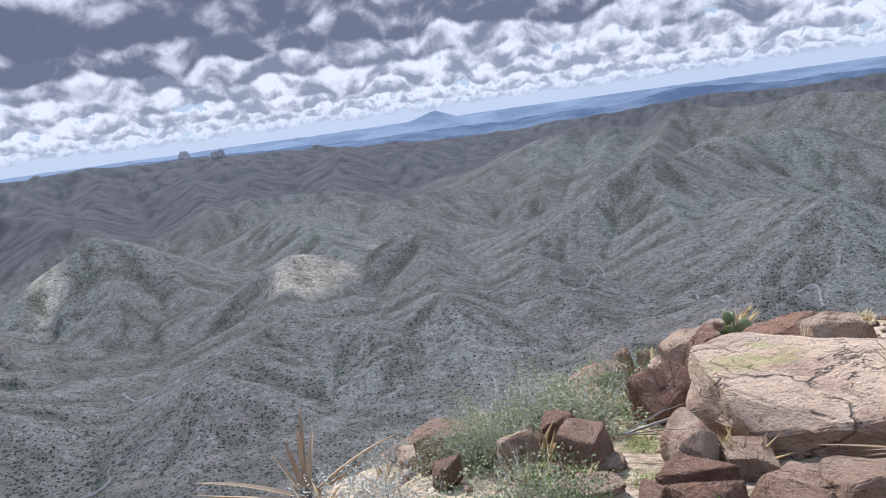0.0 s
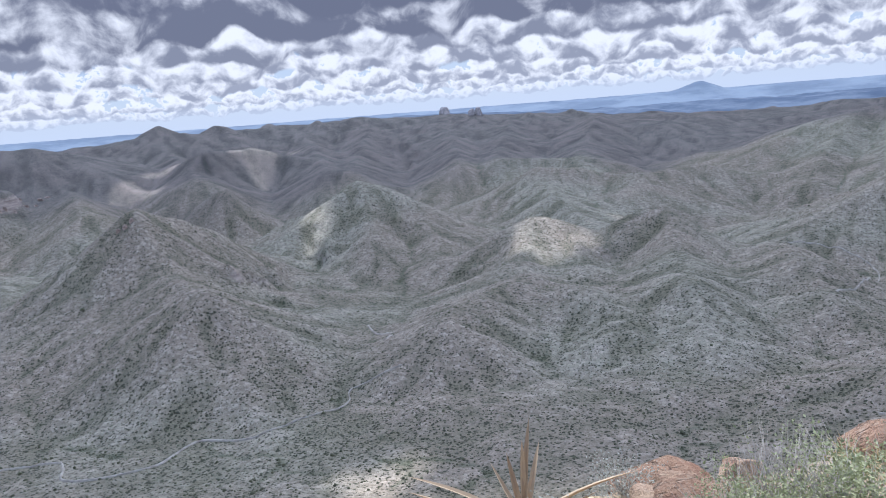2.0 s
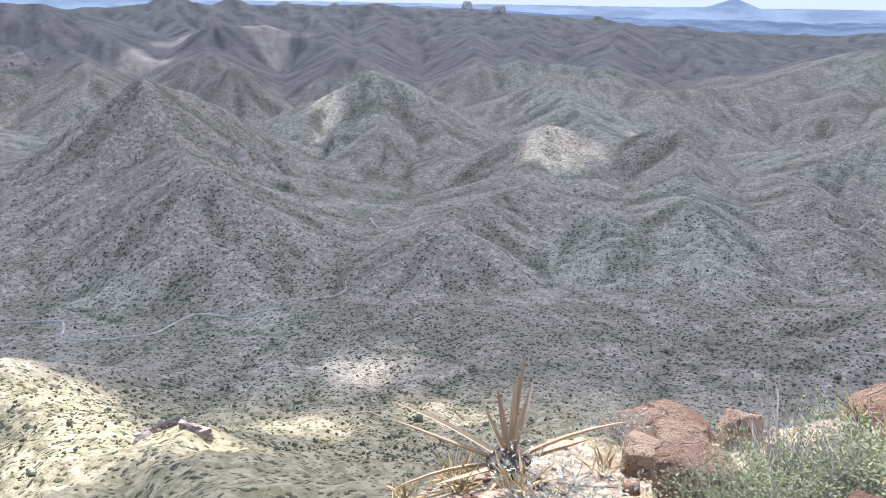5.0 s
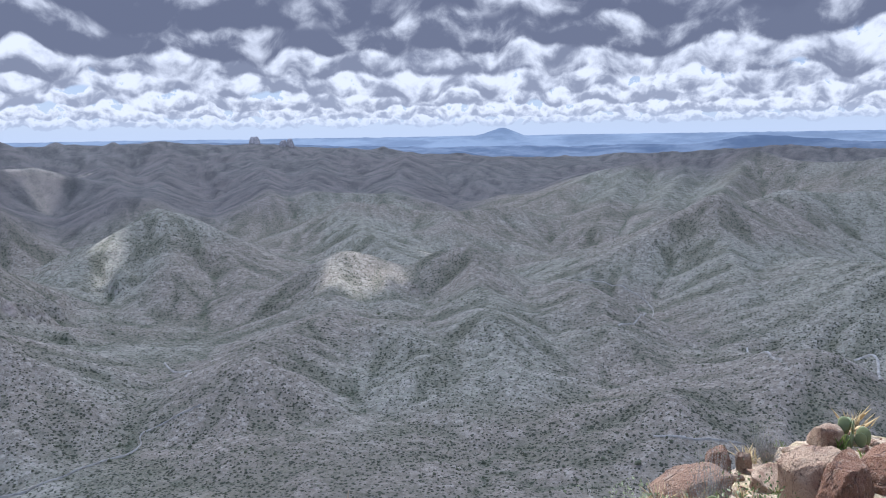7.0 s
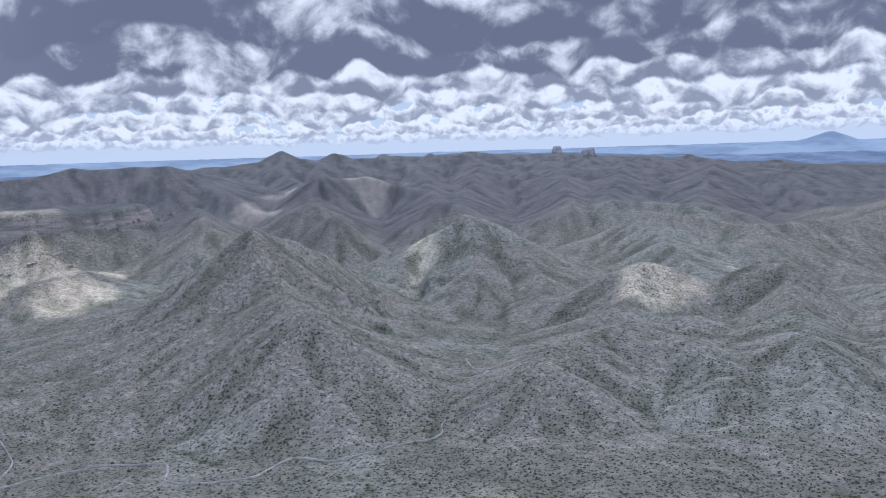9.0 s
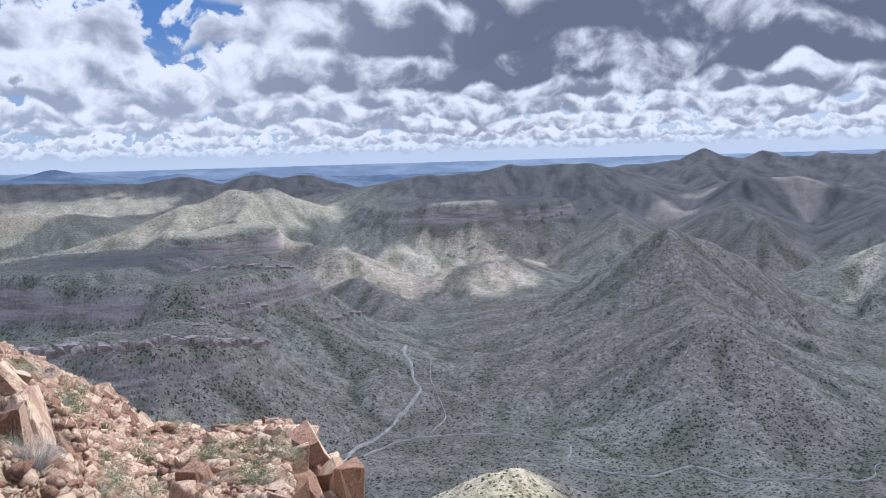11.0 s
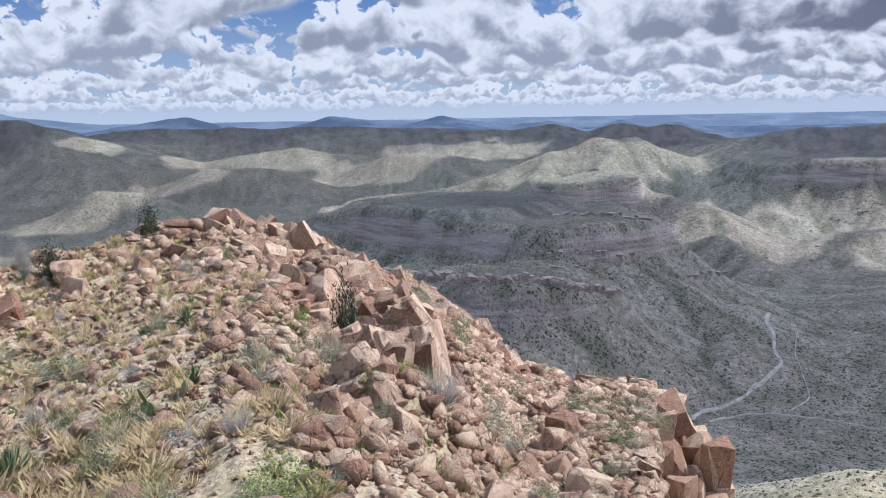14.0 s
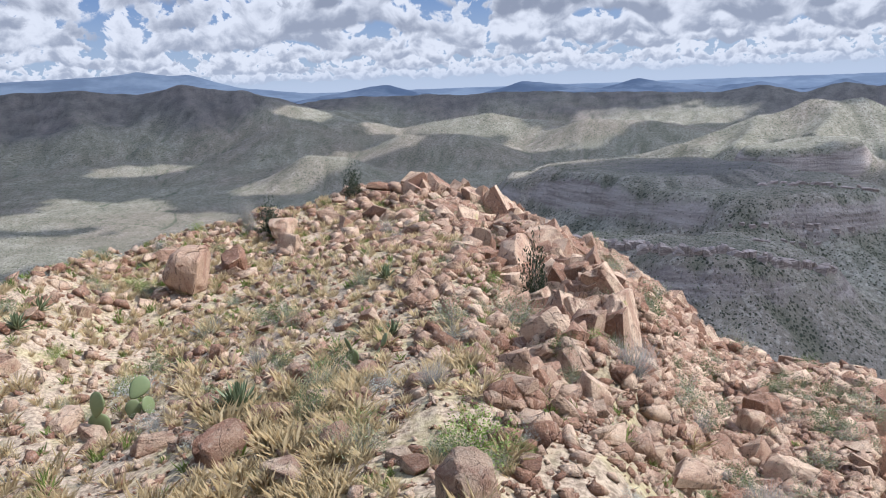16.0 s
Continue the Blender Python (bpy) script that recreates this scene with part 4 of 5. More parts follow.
boulder(0.78, 2.45, 0.42, 0.32, 0.26, 20, 6, 0, 4, 0.25, "reddish-brown flat rock with worn edges", NEAR)
boulder(1.08, 2.42, 0.36, 0.3, 0.22, 110, 0, 6, 5, 0.25, "reddish-brown rock with worn edges", NEAR)
boulder(1.42, 2.55, 0.4, 0.34, 0.24, 10, -4, 0, 6, 0.25, "reddish rock beside dead yucca leaves", NEAR)
boulder(-0.42, 5.05, 0.78, 0.5, 0.44, 24, 10, -10, 7, 0.2, "pale rugged crest rock with yellow lichen", NEAR)
boulder(0.02, 5.05, 0.5, 0.3, 0.26, 80, 0, 26, 0, 0.2, "pink leaning slab below the crest", NEAR)
boulder(0.52, 6.1, 0.22, 0.2, 0.24, 0, 0, 12, 5, 0.1, "small reddish pointed rock", NEAR)
boulder(1.0, 5.9, 0.62, 0.42, 0.34, 30, 0, -12, 3, 0.25, "pink weathered slab behind a prickly pear", NEAR)
boulder(1.36, 6.55, 0.24, 0.22, 0.27, 50, 0, 0, 2, 0.1, "maroon upright rock on the brink", NEAR)
boulder(1.58, 6.6, 0.16, 0.14, 0.2, 15, 0, 0, 4, 0.1, "small grey-white rock on the brink", NEAR)
boulder(1.62, 6.15, 0.4, 0.3, 0.2, 60, 0, 0, 1, 0.25, "brown flat rock with dark lichen", NEAR)
boulder(2.4, 7.1, 0.34, 0.28, 0.25, 90, 0, 8, 6, 0.15, "maroon rock beside a prickly pear", NEAR)
boulder(2.05, 6.2, 0.75, 0.5, 0.3, 40, 8, 0, 0, 0.35, "pale pink weathered slab in dry grass", NEAR)
boulder(2.7, 6.3, 0.95, 0.6, 0.42, 15, 6, -6, 2, 0.35, "broad pink weathered slab in dry grass", NEAR)
boulder(1.5, 4.85, 0.45, 0.34, 0.24, 15, 0, 0, 3, 0.3, "pale orange-pink rock in dry grass", NEAR)

boulder(0.8, 2.72, 0.36, 0.28, 0.2, 25, 4, 8, 0, 0.2, "reddish-brown cracked rock in front of the great boulder", NEAR)
boulder(1.12, 2.98, 0.34, 0.26, 0.17, 80, 0, 10, 3, 0.2, "pinkish flat rock leaning under the great boulder", NEAR)
boulder(1.24, 2.62, 0.34, 0.26, 0.15, 140, 6, 0, 6, 0.2, "reddish worn rock beside dead yucca leaves", NEAR)
boulder(0.4, 2.7, 0.26, 0.2, 0.09, 15, 0, 6, 1, 0.25, "low pale pinkish slab in grass", NEAR)
boulder(0.52, 3.02, 0.27, 0.2, 0.1, 60, 5, 0, 4, 0.25, "low reddish slab beside dark stones", NEAR)
boulder(1.1, 4.5, 0.18, 0.15, 0.14, 40, 0, 10, 5, 0.15, "small pale orange rock among green leaves", NEAR)
boulder(0.6, 2.5, 0.22, 0.18, 0.13, 100, 0, 0, 2, 0.2, "small reddish rock in grass", NEAR)
boulder(-0.28, 4.5, 0.38, 0.3, 0.22, 20, 0, 12, 7, 0.1, "pale pinkish rock at the edge of the drop", NEAR)
boulder(-0.2, 3.05, 0.18, 0.16, 0.17, 75, 0, 0, 0, 0.1, "pale pinkish stone beside a low shrub", NEAR)
boulder(1.7, 5.5, 0.48, 0.42, 0.56, 20, 4, -6, 3, 0.12, "rounded pale pink boulder behind the great one", NEAR)

boulder(-2.86, 2.13, 0.36, 0.3, 0.2, 30, 0, 8, 5, 0.1, "pale grey rock crusted with lichen on the brink", NEAR)
boulder(-2.84, 1.6, 0.26, 0.22, 0.36, 70, 6, 0, 2, 0.1, "reddish upright rock on the brink", NEAR)

# the knob of the ridge: big leaning blocks, then the pillars that end the shoulder
KNOB = "blocks of the rocky knob"
boulder(-17.4, -10.05, 1.25, 1.0, 1.15, 15, 0, 3, 4, 0.1, "massive square brown block standing on the crest", KNOB).data = COLUMN[1]
boulder(-19.3, -9.9, 1.1, 0.8, 0.8, 40, 0, 20, 1, 0.15, "brown leaning block beside the square block", KNOB)
boulder(-24.1, -10.7, 1.5, 0.9, 0.8, 10, 0, -8, 3, 0.2, "brown mossy block on the crest", KNOB)
boulder(-22.1, -9.6, 0.9, 0.7, 0.8, 75, 0, 10, 5, 0.2, group=KNOB)
boulder(-19.8, -2.2, 2.2, 1.5, 2.2, 20, 5, 14, 4, 0.4, "great fractured reddish block of the crag", KNOB)
boulder(-17.5, 0.15, 1.25, 1.0, 2.3, 10, 4, 10, 4, 0.60, "tall reddish-brown pillar of the crag with flat faces", KNOB).data = COLUMN[0]
boulder(-6.26, -0.95, 0.46, 0.36, 0.46, 40, 0, 12, 3, 0.2, "pointed reddish rock beside a green bush", KNOB)
boulder(-9.6, -3.95, 0.42, 0.36, 0.34, 30, 0, 0, 1, 0.2, "rounded pinkish boulder beside an agave", KNOB)
boulder(-9.95, -3.7, 0.34, 0.3, 0.3, 80, 0, 0, 6, 0.2, "rounded brown rock beside an agave", KNOB)
boulder(-10.3, -4.05, 0.3, 0.25, 0.24, 10, 0, 0, 2, 0.2, group=KNOB)
boulder(-9.9, -7.35, 0.85, 0.5, 0.28, 20, 6, 0, 5, 0.3, "broad flat reddish rock in grass", KNOB)
boulder(-9.5, -6.5, 0.62, 0.36, 0.26, 70, 0, 12, 0, 0.3, "pale flat rock beside a prickly pear", KNOB)
boulder(-20.5, 3.7, 1.0, 0.8, 0.8, 30, 0, 0, 7, 0.2, "large squarish boulder on the rubble slope", KNOB)
boulder(-16.3, 3.4, 1.1, 0.8, 0.7, 60, 0, 10, 2, 0.25, "large pale boulder on the rubble slope", KNOB)
boulder(-19.2, 3.2, 0.9, 0.6, 0.8, 120, 0, 12, 4, 0.2, group=KNOB)
boulder(-16.9, 2.2, 0.8, 0.6, 0.6, 15, 0, 14, 6, 0.25, group=KNOB)
block = random.Random(12)
for k in range(430):
    # a band of steep slabs down the flank, all leaning the same way
    dist = block.uniform(8.0, 29.5) if k % 3 else block.uniform(14.0, 22.0)
    middle = np.interp(dist, [8, 10, 13, 16, 20, 25, 30], [97.5, 96.0, 94.5, 93.0, 94.0, 96.0, 97.5])
    wing = np.interp(dist, [8, 12, 16, 22, 30], [3.0, 3.6, 4.6, 5.6, 5.0])
    x, y = hub_polar(middle + block.gauss(0, 0.55) * wing, dist)
    size = min(block.lognormvariate(0, 0.38), 1.9) * (0.17 + 0.020 * dist)
    slab(x, y, size, block)
for k in range(90):
    # the broken skyline of the ridge
    yaw = 82.5 + 23.5 * (k + block.uniform(0, 1)) / 90
    dist = np.interp(yaw, EDGE_YAW, EDGE_R) - block.uniform(0.0, 1.6)
    x, y = hub_polar(yaw, dist)
    slab(x, y, block.uniform(0.35, 0.95), block)
starts = np.cumsum([0] + [len(c) for c, _ in CHIPS])
tagged(new("crag_rubble", big_mesh("crag_rubble", np.concatenate([c for c, _ in CHIPS]), np.concatenate([f + k for (_, f), k in zip(CHIPS, starts)]), ROCK)),
       "split angular pieces of reddish bedrock heaped in the crag", "rubble", kind="stuff")
PILLARS = "pillars at the end of the shoulder"
for k, (yaw, el, r, w0, h0) in enumerate(((67.0, -24.1, 21.6, 0.95, 7.0), (67.9, -23.5, 22.0, 0.9, 7.0), (68.8, -23.3, 22.8, 0.9, 7.0), (69.6, -21.4, 22.4, 1.0, 7.5),
                                          (70.6, -21.0, 23.0, 1.0, 7.5), (71.5, -22.2, 21.4, 0.9, 6.0), (70.2, -24.8, 20.7, 0.8, 5.0), (68.4, -26.2, 20.8, 0.8, 5.0),
                                          (71.9, -24.8, 20.4, 0.9, 5.0), (71.2, -26.5, 19.6, 0.8, 4.0), (66.7, -27.5, 21.0, 0.8, 5.0), (69.3, -27.0, 20.0, 0.8, 4.5))):
    px, py = hub_polar(yaw, r)
    top = 0.83 + r * math.tan(radians(el))
    for step in range(3):
        # blocks one on another, split by level joints
        tall = block.uniform(0.9, 1.5)
        ob = new("boulder", SLABS[block.randrange(len(SLABS))])
        ob.matrix_world = pose(px + block.uniform(-0.15, 0.15), py + block.uniform(-0.15, 0.15), top - tall / 2, block.gauss(0, 5), block.gauss(0, 5), 35 * k + block.uniform(-20, 20)) @ \
            Matrix.Diagonal((w0 * 1.15, w0 * 1.6, tall * 1.25, 1))
        tagged(ob, "blocky reddish rock of a cracked pillar", "boulder", PILLARS)
        top -= tall * 0.85
for x, y, size in ((-8.6, -3.5, 0.55), (-8.15, -2.75, 0.45), (-7.6, -2.35, 0.5), (-7.25, -1.7, 0.3), (-10.1, -3.0, 0.5), (-9.0, -3.1, 0.4), (-8.0, -3.7, 0.7),
                   (-7.2, -2.7, 0.5), (-9.1, -2.0, 0.4), (-8.5, -4.9, 0.5), (-9.4, -4.8, 0.5)):
    boulder(x, y, size, size * 0.8, size * 0.5, 90 * x, 5, 6 * math.sin(x * 9), int(-x * 10), 0.3, "low pale pinkish slab half buried in gravel", KNOB)
for x, y, r in ((1.72, 3.55, 0.62), (-17.4, -10.0, 0.7), (-19.6, -2.3, 0.9), (-19.0, 0.6, 0.8), (-8.95, -4.1, 0.45), (-9.6, -3.95, 0.25)):
    PLACED.append((x, y, r))


def summit_spots(count, seed, weight):
    """Places on the top, by a weight that depends on yaw and distance from the hub."""
    r = np.random.default_rng(seed)
    spots = np.empty((0, 4))
    while len(spots) < count:
        yaw = r.uniform(-62, 142, count * 2)
        dist = 1.3 + 29.5 * np.sqrt(r.uniform(0, 1, count * 2))
        edge = np.interp(yaw, EDGE_YAW, EDGE_R)
        keep = (dist < edge * 1.03) & (r.uniform(0, 1, count * 2) < weight(yaw, dist, r))
        x, y = HUB[0] - dist * np.sin(np.radians(yaw)), HUB[1] + dist * np.cos(np.radians(yaw))
        keep &= (np.hypot(x - HUB[0], y) > 1.4) & (np.hypot(x + 0.1, y - 0.3) > 1.1) & (np.hypot(x + 0.6, y - 0.7) > 1.1)
        spots = np.concatenate([spots, np.stack([x, y, yaw, dist], 1)[keep]])
    return spots[:count]


def flank(yaw):
    """1 on the stony right flank of the knob, 0 on its grassy crest."""
    return smooth01((108 - yaw) / 14)


# single rocks
ROCKS = "loose rocks on the ridge"
spots = summit_spots(180, 3, lambda a, d, r: np.where(a < 60, 0.30, 0.5 + 0.4 * flank(a)) * np.clip(d / 12, 0.4, 1))
pick = random.Random(5)
for x, y, yaw, dist in spots:
    size = pick.lognormvariate(0, 0.35) * (0.22 + 0.017 * dist)
    if yaw < 60:
        size = pick.uniform(0.09, 0.2)
    if not free(x, y, size * 0.5):
        continue
    ob = new("rock", STONES[pick.randrange(len(STONES))])
    squat = pick.uniform(0.7, 1.15)
    ob.matrix_world = pose(x, y, lay(x, y) + size * 0.14, pick.uniform(-25, 25), pick.uniform(-25, 25), pick.uniform(0, 360)) @ \
        Matrix.Diagonal((size, size * pick.uniform(0.75, 1), size * squat, 1))
    word = "small" if size < 0.25 else "large" if size > 0.6 else "middling"
    tagged(ob, f"{word} angular pinkish-tan rock lying on the {'rubble slope' if flank(yaw) > 0.5 else 'dry grass'}", "rock", ROCKS)


def rubble(count, seed, sizes, weight, name, label):
    """Many small stones, joined."""
    s = summit_spots(count, seed, weight)
    z = ground_height(s[:, 0], s[:, 1])
    shapes = []
    for k in range(10):
        bm = hull(200 + k, 9, (1, 0.8, 0.65), 0.9)
        bmesh.ops.triangulate(bm, faces=bm.faces)
        bm.verts.index_update()
        shapes.append((np.array([v.co[:] for v in bm.verts]), np.array([[v.index for v in f.verts] for f in bm.faces])))
        bm.free()
    r = np.random.default_rng(seed + 1)
    cos, tris, start = [], [], 0
    for (x, y, yaw, dist), h in zip(s, z):
        v, f = shapes[r.integers(10)]
        size = sizes(yaw, dist) * min(r.lognormal(0, 0.6), 2.4)
        turn = np.array(Euler((r.uniform(-0.6, 0.6), r.uniform(-0.6, 0.6), r.uniform(0, 6.3))).to_matrix())
        cos.append((v * size) @ turn.T + (x, y, h + size * 0.12))
        tris.append(f + start)
        start += len(v)
    ob = new(name, big_mesh(name, np.concatenate(cos), np.concatenate(tris), ROCK))
    return tagged(ob, label, "rubble", kind="stuff")


rubble(8500, 11, lambda a, d: 0.055 + 0.007 * d if a > 60 else 0.05, lambda a, d, r: np.where(a < 60, 0.35, 0.40 + 0.6 * flank(a)),
       "rubble", "broken pinkish-tan stones strewn over the slope")
rubble(3600, 15, lambda a, d: 0.13 + 0.0095 * d, lambda a, d, r: smooth01((113 - a) / 12) * smooth01((a - 72) / 6) * smooth01((d - 4.5) / 3) * np.where(np.abs(a - 95) < 9, 1.0, 0.55),
       "stones", "tumbled angular reddish and tan stones on the slope")
rubble(7000, 12, lambda a, d: 0.10 + 0.0075 * d, lambda a, d, r: smooth01((100 - a) / 10) * smooth01((a - 64) / 4) * smooth01((d - 7) / 6),
       "talus", "heaped angular reddish stones below the crag")
rubble(9000, 13, lambda a, d: 0.028 + 0.0032 * d, lambda a, d, r: np.clip(9 / (d + 1), 0, 1), "gravel", "loose pinkish gravel and stone chips")

rubble(1600, 14, lambda a, d: 0.055, lambda a, d, r: np.where((a > 92) & (a < 132) & (d < 11), 1.0, 0.0), "gravel", "pale pinkish stones scattered in dry grass")


# -- plants --
def scatter_leaves(r, count, wide, tall, leaf, shape=1.0):
    """Leaves as small folded blades within a low dome."""
    u = r.uniform(0, 1, count) ** 0.45
    a = r.uniform(0, 2 * np.pi, count)
    el = np.arcsin(r.uniform(0.0, 1, count))
    lump = 1 + 0.35 * np.sin(a * 3 + r.uniform(0, 6)) * np.cos(el * 4 + r.uniform(0, 6))
    c = np.stack([np.cos(a) * np.cos(el) * wide / 2, np.sin(a) * np.cos(el) * wide / 2, np.sin(el) * tall], 1) * (u * lump)[:, None]
    c[:, 2] += 0.04 * tall
    d = r.normal(0, 1, (count, 3)) + c / np.maximum(np.linalg.norm(c, axis=1), 1e-3)[:, None] * shape
    d /= np.linalg.norm(d, axis=1)[:, None]
    s = np.cross(d, r.normal(0, 1, (count, 3)))
    s /= np.linalg.norm(s, axis=1)[:, None]
    ln = leaf * r.uniform(0.6, 1.4, count)[:, None]
    tip, left, right = c + d * ln, c + d * ln * 0.45 + s * ln * 0.24, c + d * ln * 0.45 - s * ln * 0.24
    co = np.stack([c, right, tip, left], 1).reshape(-1, 3)
    return co, np.arange(count * 4).reshape(-1, 4)


def twigs(r, count, wide, tall, thick, rise=0.35):
    """Bare twigs from one root, each a bent three-sided spike."""
    a = r.uniform(0, 2 * np.pi, count)
    out = r.uniform(rise, 1, count)
    end = np.stack([np.cos(a) * wide / 2 * r.uniform(0.2, 1.0, count), np.sin(a) * wide / 2 * r.uniform(0.2, 1.0, count), tall * out], 1)
    mid = end * np.array([0.6, 0.6, 0.42]) + r.normal(0, 0.05 * wide, (count, 3)) * (1, 1, 0.4)
    start = end * 0.04
    cos, faces = [], []
    for i in range(count):
        b = i * 7
        side = np.cross(end[i] - start[i], (0, 0, 1.0)) + (1e-4, 0, 0)
        side = side / np.linalg.norm(side) * thick
        upw = np.cross(side, end[i] - start[i])
        upw = upw / np.linalg.norm(upw) * thick
        cos += [start[i] + side, start[i] - side, start[i] + upw, mid[i] + side * 0.7, mid[i] - side * 0.7, mid[i] + upw * 0.7, end[i]]
        for p, q in ((0, 1), (1, 2), (2, 0)):
            faces += [(b + p, b + q, b + q + 3), (b + p, b + q + 3, b + p + 3), (b + p + 3, b + q + 3, b + 6)]
    return np.array(cos), np.array(faces)


def shrub_kind(seed, mat, wide, tall, leaves, leaf, sticks):
    r = np.random.default_rng(seed)
    co, f = scatter_leaves(r, leaves, wide, tall, leaf)
    foliage = big_mesh("foliage", co, f, mat)
    co, f = twigs(r, sticks, wide * 1.1, tall * 1.15, 0.0032 * max(wide, 0.5))
    return foliage, big_mesh("twigs", co, f, TWIG)


SHRUBS = {
    "sage": ([shrub_kind(60 + k, SAGE, 0.8, 0.5, 1500, 0.028, 90) for k in range(2)], "grey-green twiggy desert shrub"),
    "silver": ([shrub_kind(64 + k, SILVER, 0.8, 0.42, 1300, 0.028, 60) for k in range(2)], "low silvery-white brittle shrub"),
    "olive": ([shrub_kind(68 + k, OLIVE, 0.8, 0.55, 1400, 0.033, 50) for k in range(2)], "olive-green leafy desert shrub"),
    "hero": ([shrub_kind(90, SAGE, 0.8, 0.5, 8000, 0.021, 300)], "large grey-green shrub"),
    "bright": ([shrub_kind(72, BRIGHT, 0.8, 0.45, 1500, 0.032, 20)], "fresh bright-green herb clump"),
    "bare": ([shrub_kind(76, SAGE, 0.8, 0.6, 160, 0.022, 230)], "leafless grey twiggy shrub"),
    "juniper": ([shrub_kind(80, DARKLEAF, 0.8, 0.7, 1900, 0.05, 40)], "dense dark-green evergreen bush"),
}


def shrub(kind, x, y, wide, tall=None, turn=0.0, label="", pickone=0, where="among the rocks"):
    meshes, words = SHRUBS[kind]
    foliage, sticks = meshes[pickone % len(meshes)]
    ob = new("shrub")
    ob.matrix_world = pose(x, y, lay(x, y, 0.02), 0, 0, turn) @ Matrix.Diagonal((wide / 0.8, wide / 0.8, (tall or wide * 0.62) / 0.5, 1))
    part("foliage", foliage, ob)
    part("branchwork", sticks, ob, "thin grey twigs")
    return tagged(ob, label or f"{words} {where}", "shrub", "shrubs on the ridge")


shrub("hero", 0.45, 3.9, 0.92, 0.37, 20, "large grey-green shrub with bare twigs above stones", 0)
shrub("bare", 0.15, 3.95, 0.7, 0.38, 50, "leafless grey twiggy shrub beside a leafy one")
shrub("hero", -0.02, 3.3, 0.6, 0.3, 10, "low grey-green shrub beside dark stones")
shrub("sage", 0.1, 2.6, 0.5, 0.22, 100, "", 1)
shrub("olive", 1.0, 4.55, 0.5, 0.36, 70, "", 1)
shrub("bare", 1.0, 5.4, 0.4, 0.42, 10)
shrub("bare", 1.8, 6.75, 0.36, 0.36, 100, "dry silvery-grey twig bush on the brink")
shrub("silver", -0.75, 3.5, 0.7, 0.3, 20)
shrub("bare", -1.35, 4.1, 0.6, 0.5, 0, "dark leafless twig bush beside a dead agave")
shrub("silver", -0.65, 4.65, 0.5, 0.3, 120, "", 1)
shrub("bare", 0.35, 5.7, 0.45, 0.35, 60)
shrub("silver", -11.3, -7.2, 0.95, 0.45, 0, "low whitish flowering shrub beside a pinkish rock")
shrub("silver", -9.5, -5.6, 0.55, 0.3, 40, "low pale blue-grey shrub beside a prickly pear", 1)
shrub("bright", -7.6, -1.15, 0.75, 0.4, 0, "fresh bright-green bush behind a pointed rock")
shrub("sage", -7.45, -2.1, 0.5, 0.26, 10)
shrub("olive", -10.2, -3.4, 0.55, 0.4, 10)
shrub("silver", -9.3, -2.5, 0.5, 0.28, 10)
shrub("sage", -12.4, -2.45, 0.75, 0.45, 10, "", 1)
shrub("olive", -14.2, -6.2, 1.0, 0.4, 10, "spreading green shrub in dry grass")
shrub("juniper", -18.0, -1.75, 0.65, 1.05, 10, "upright dark-green bush growing from the crag")
shrub("sage", -18.0, 1.5, 1.1, 0.5, 10)
shrub("olive", -18.1, 1.9, 0.9, 0.5, 80)
shrub("juniper", -28.5, -9.8, 0.8, 0.8, 0, "dark evergreen bush on the crest of the knob")
shrub("juniper", -24.2, -11.2, 0.8, 0.75, 0, "dark evergreen bush beside a mossy block")
shrub("bare", -23.7, -11.7, 0.7, 1.0, 0, "tall thin bare stems on the crest")
shrub("bare", -24.6, -12.3, 0.6, 0.9, 50, "tall thin bare stems on the crest")
shrub("bright", -24.0, -10.4, 0.9, 0.25, 0, "low green plant on a mossy block")
shrub("bright", 0.75, 3.35, 0.22, 0.12, 0)
shrub("bright", 0.62, 2.75, 0.2, 0.1, 40)
shrub("olive", 0.28, 2.55, 0.4, 0.18, 40)
shrub("bright", 2.3, 4.75, 0.4, 0.22, 0, "bright green grass clump between brown boulders")
shrub("sage", -0.15, 2.45, 0.45, 0.2, 40)
shrub("silver", -0.45, 2.9, 0.4, 0.24, 40)
for k, (x, y, wide) in enumerate(((-17.0, 4.2, 0.9), (-19.5, 5.0, 1.1), (-21.5, 4.8, 0.9), (-15.0, 2.2, 0.8), (-13.0, 2.0, 0.7), (-11.5, 1.2, 0.6), (-22.5, 6.2, 1.0),
                                   (-20.2, 2.6, 0.9), (-16.2, 1.2, 0.8), (-23.5, 6.9, 0.9), (-14.2, 3.2, 0.8), (-18.4, 6.0, 0.9))):
    shrub(("sage", "olive")[k % 2], x, y, wide, wide * 0.5, k * 50, "", k, "in the rubble slope")
grow = random.Random(8)
for k, (x, y, yaw, dist) in enumerate(summit_spots(150, 21, lambda a, d, r: np.where(a < 60, 0.10, 0.5))):
    kind = grow.choice(("sage", "sage", "olive", "silver", "olive", "bare", "bright"))
    wide = grow.uniform(0.3, 0.65) * (0.75 + 0.016 * dist)
    if yaw < 60:
        wide = grow.uniform(0.2, 0.35)
    if free(x, y, wide * 0.4):
        shrub(kind, x, y, wide, wide * grow.uniform(0.45, 0.75), grow.uniform(0, 360), "", k)


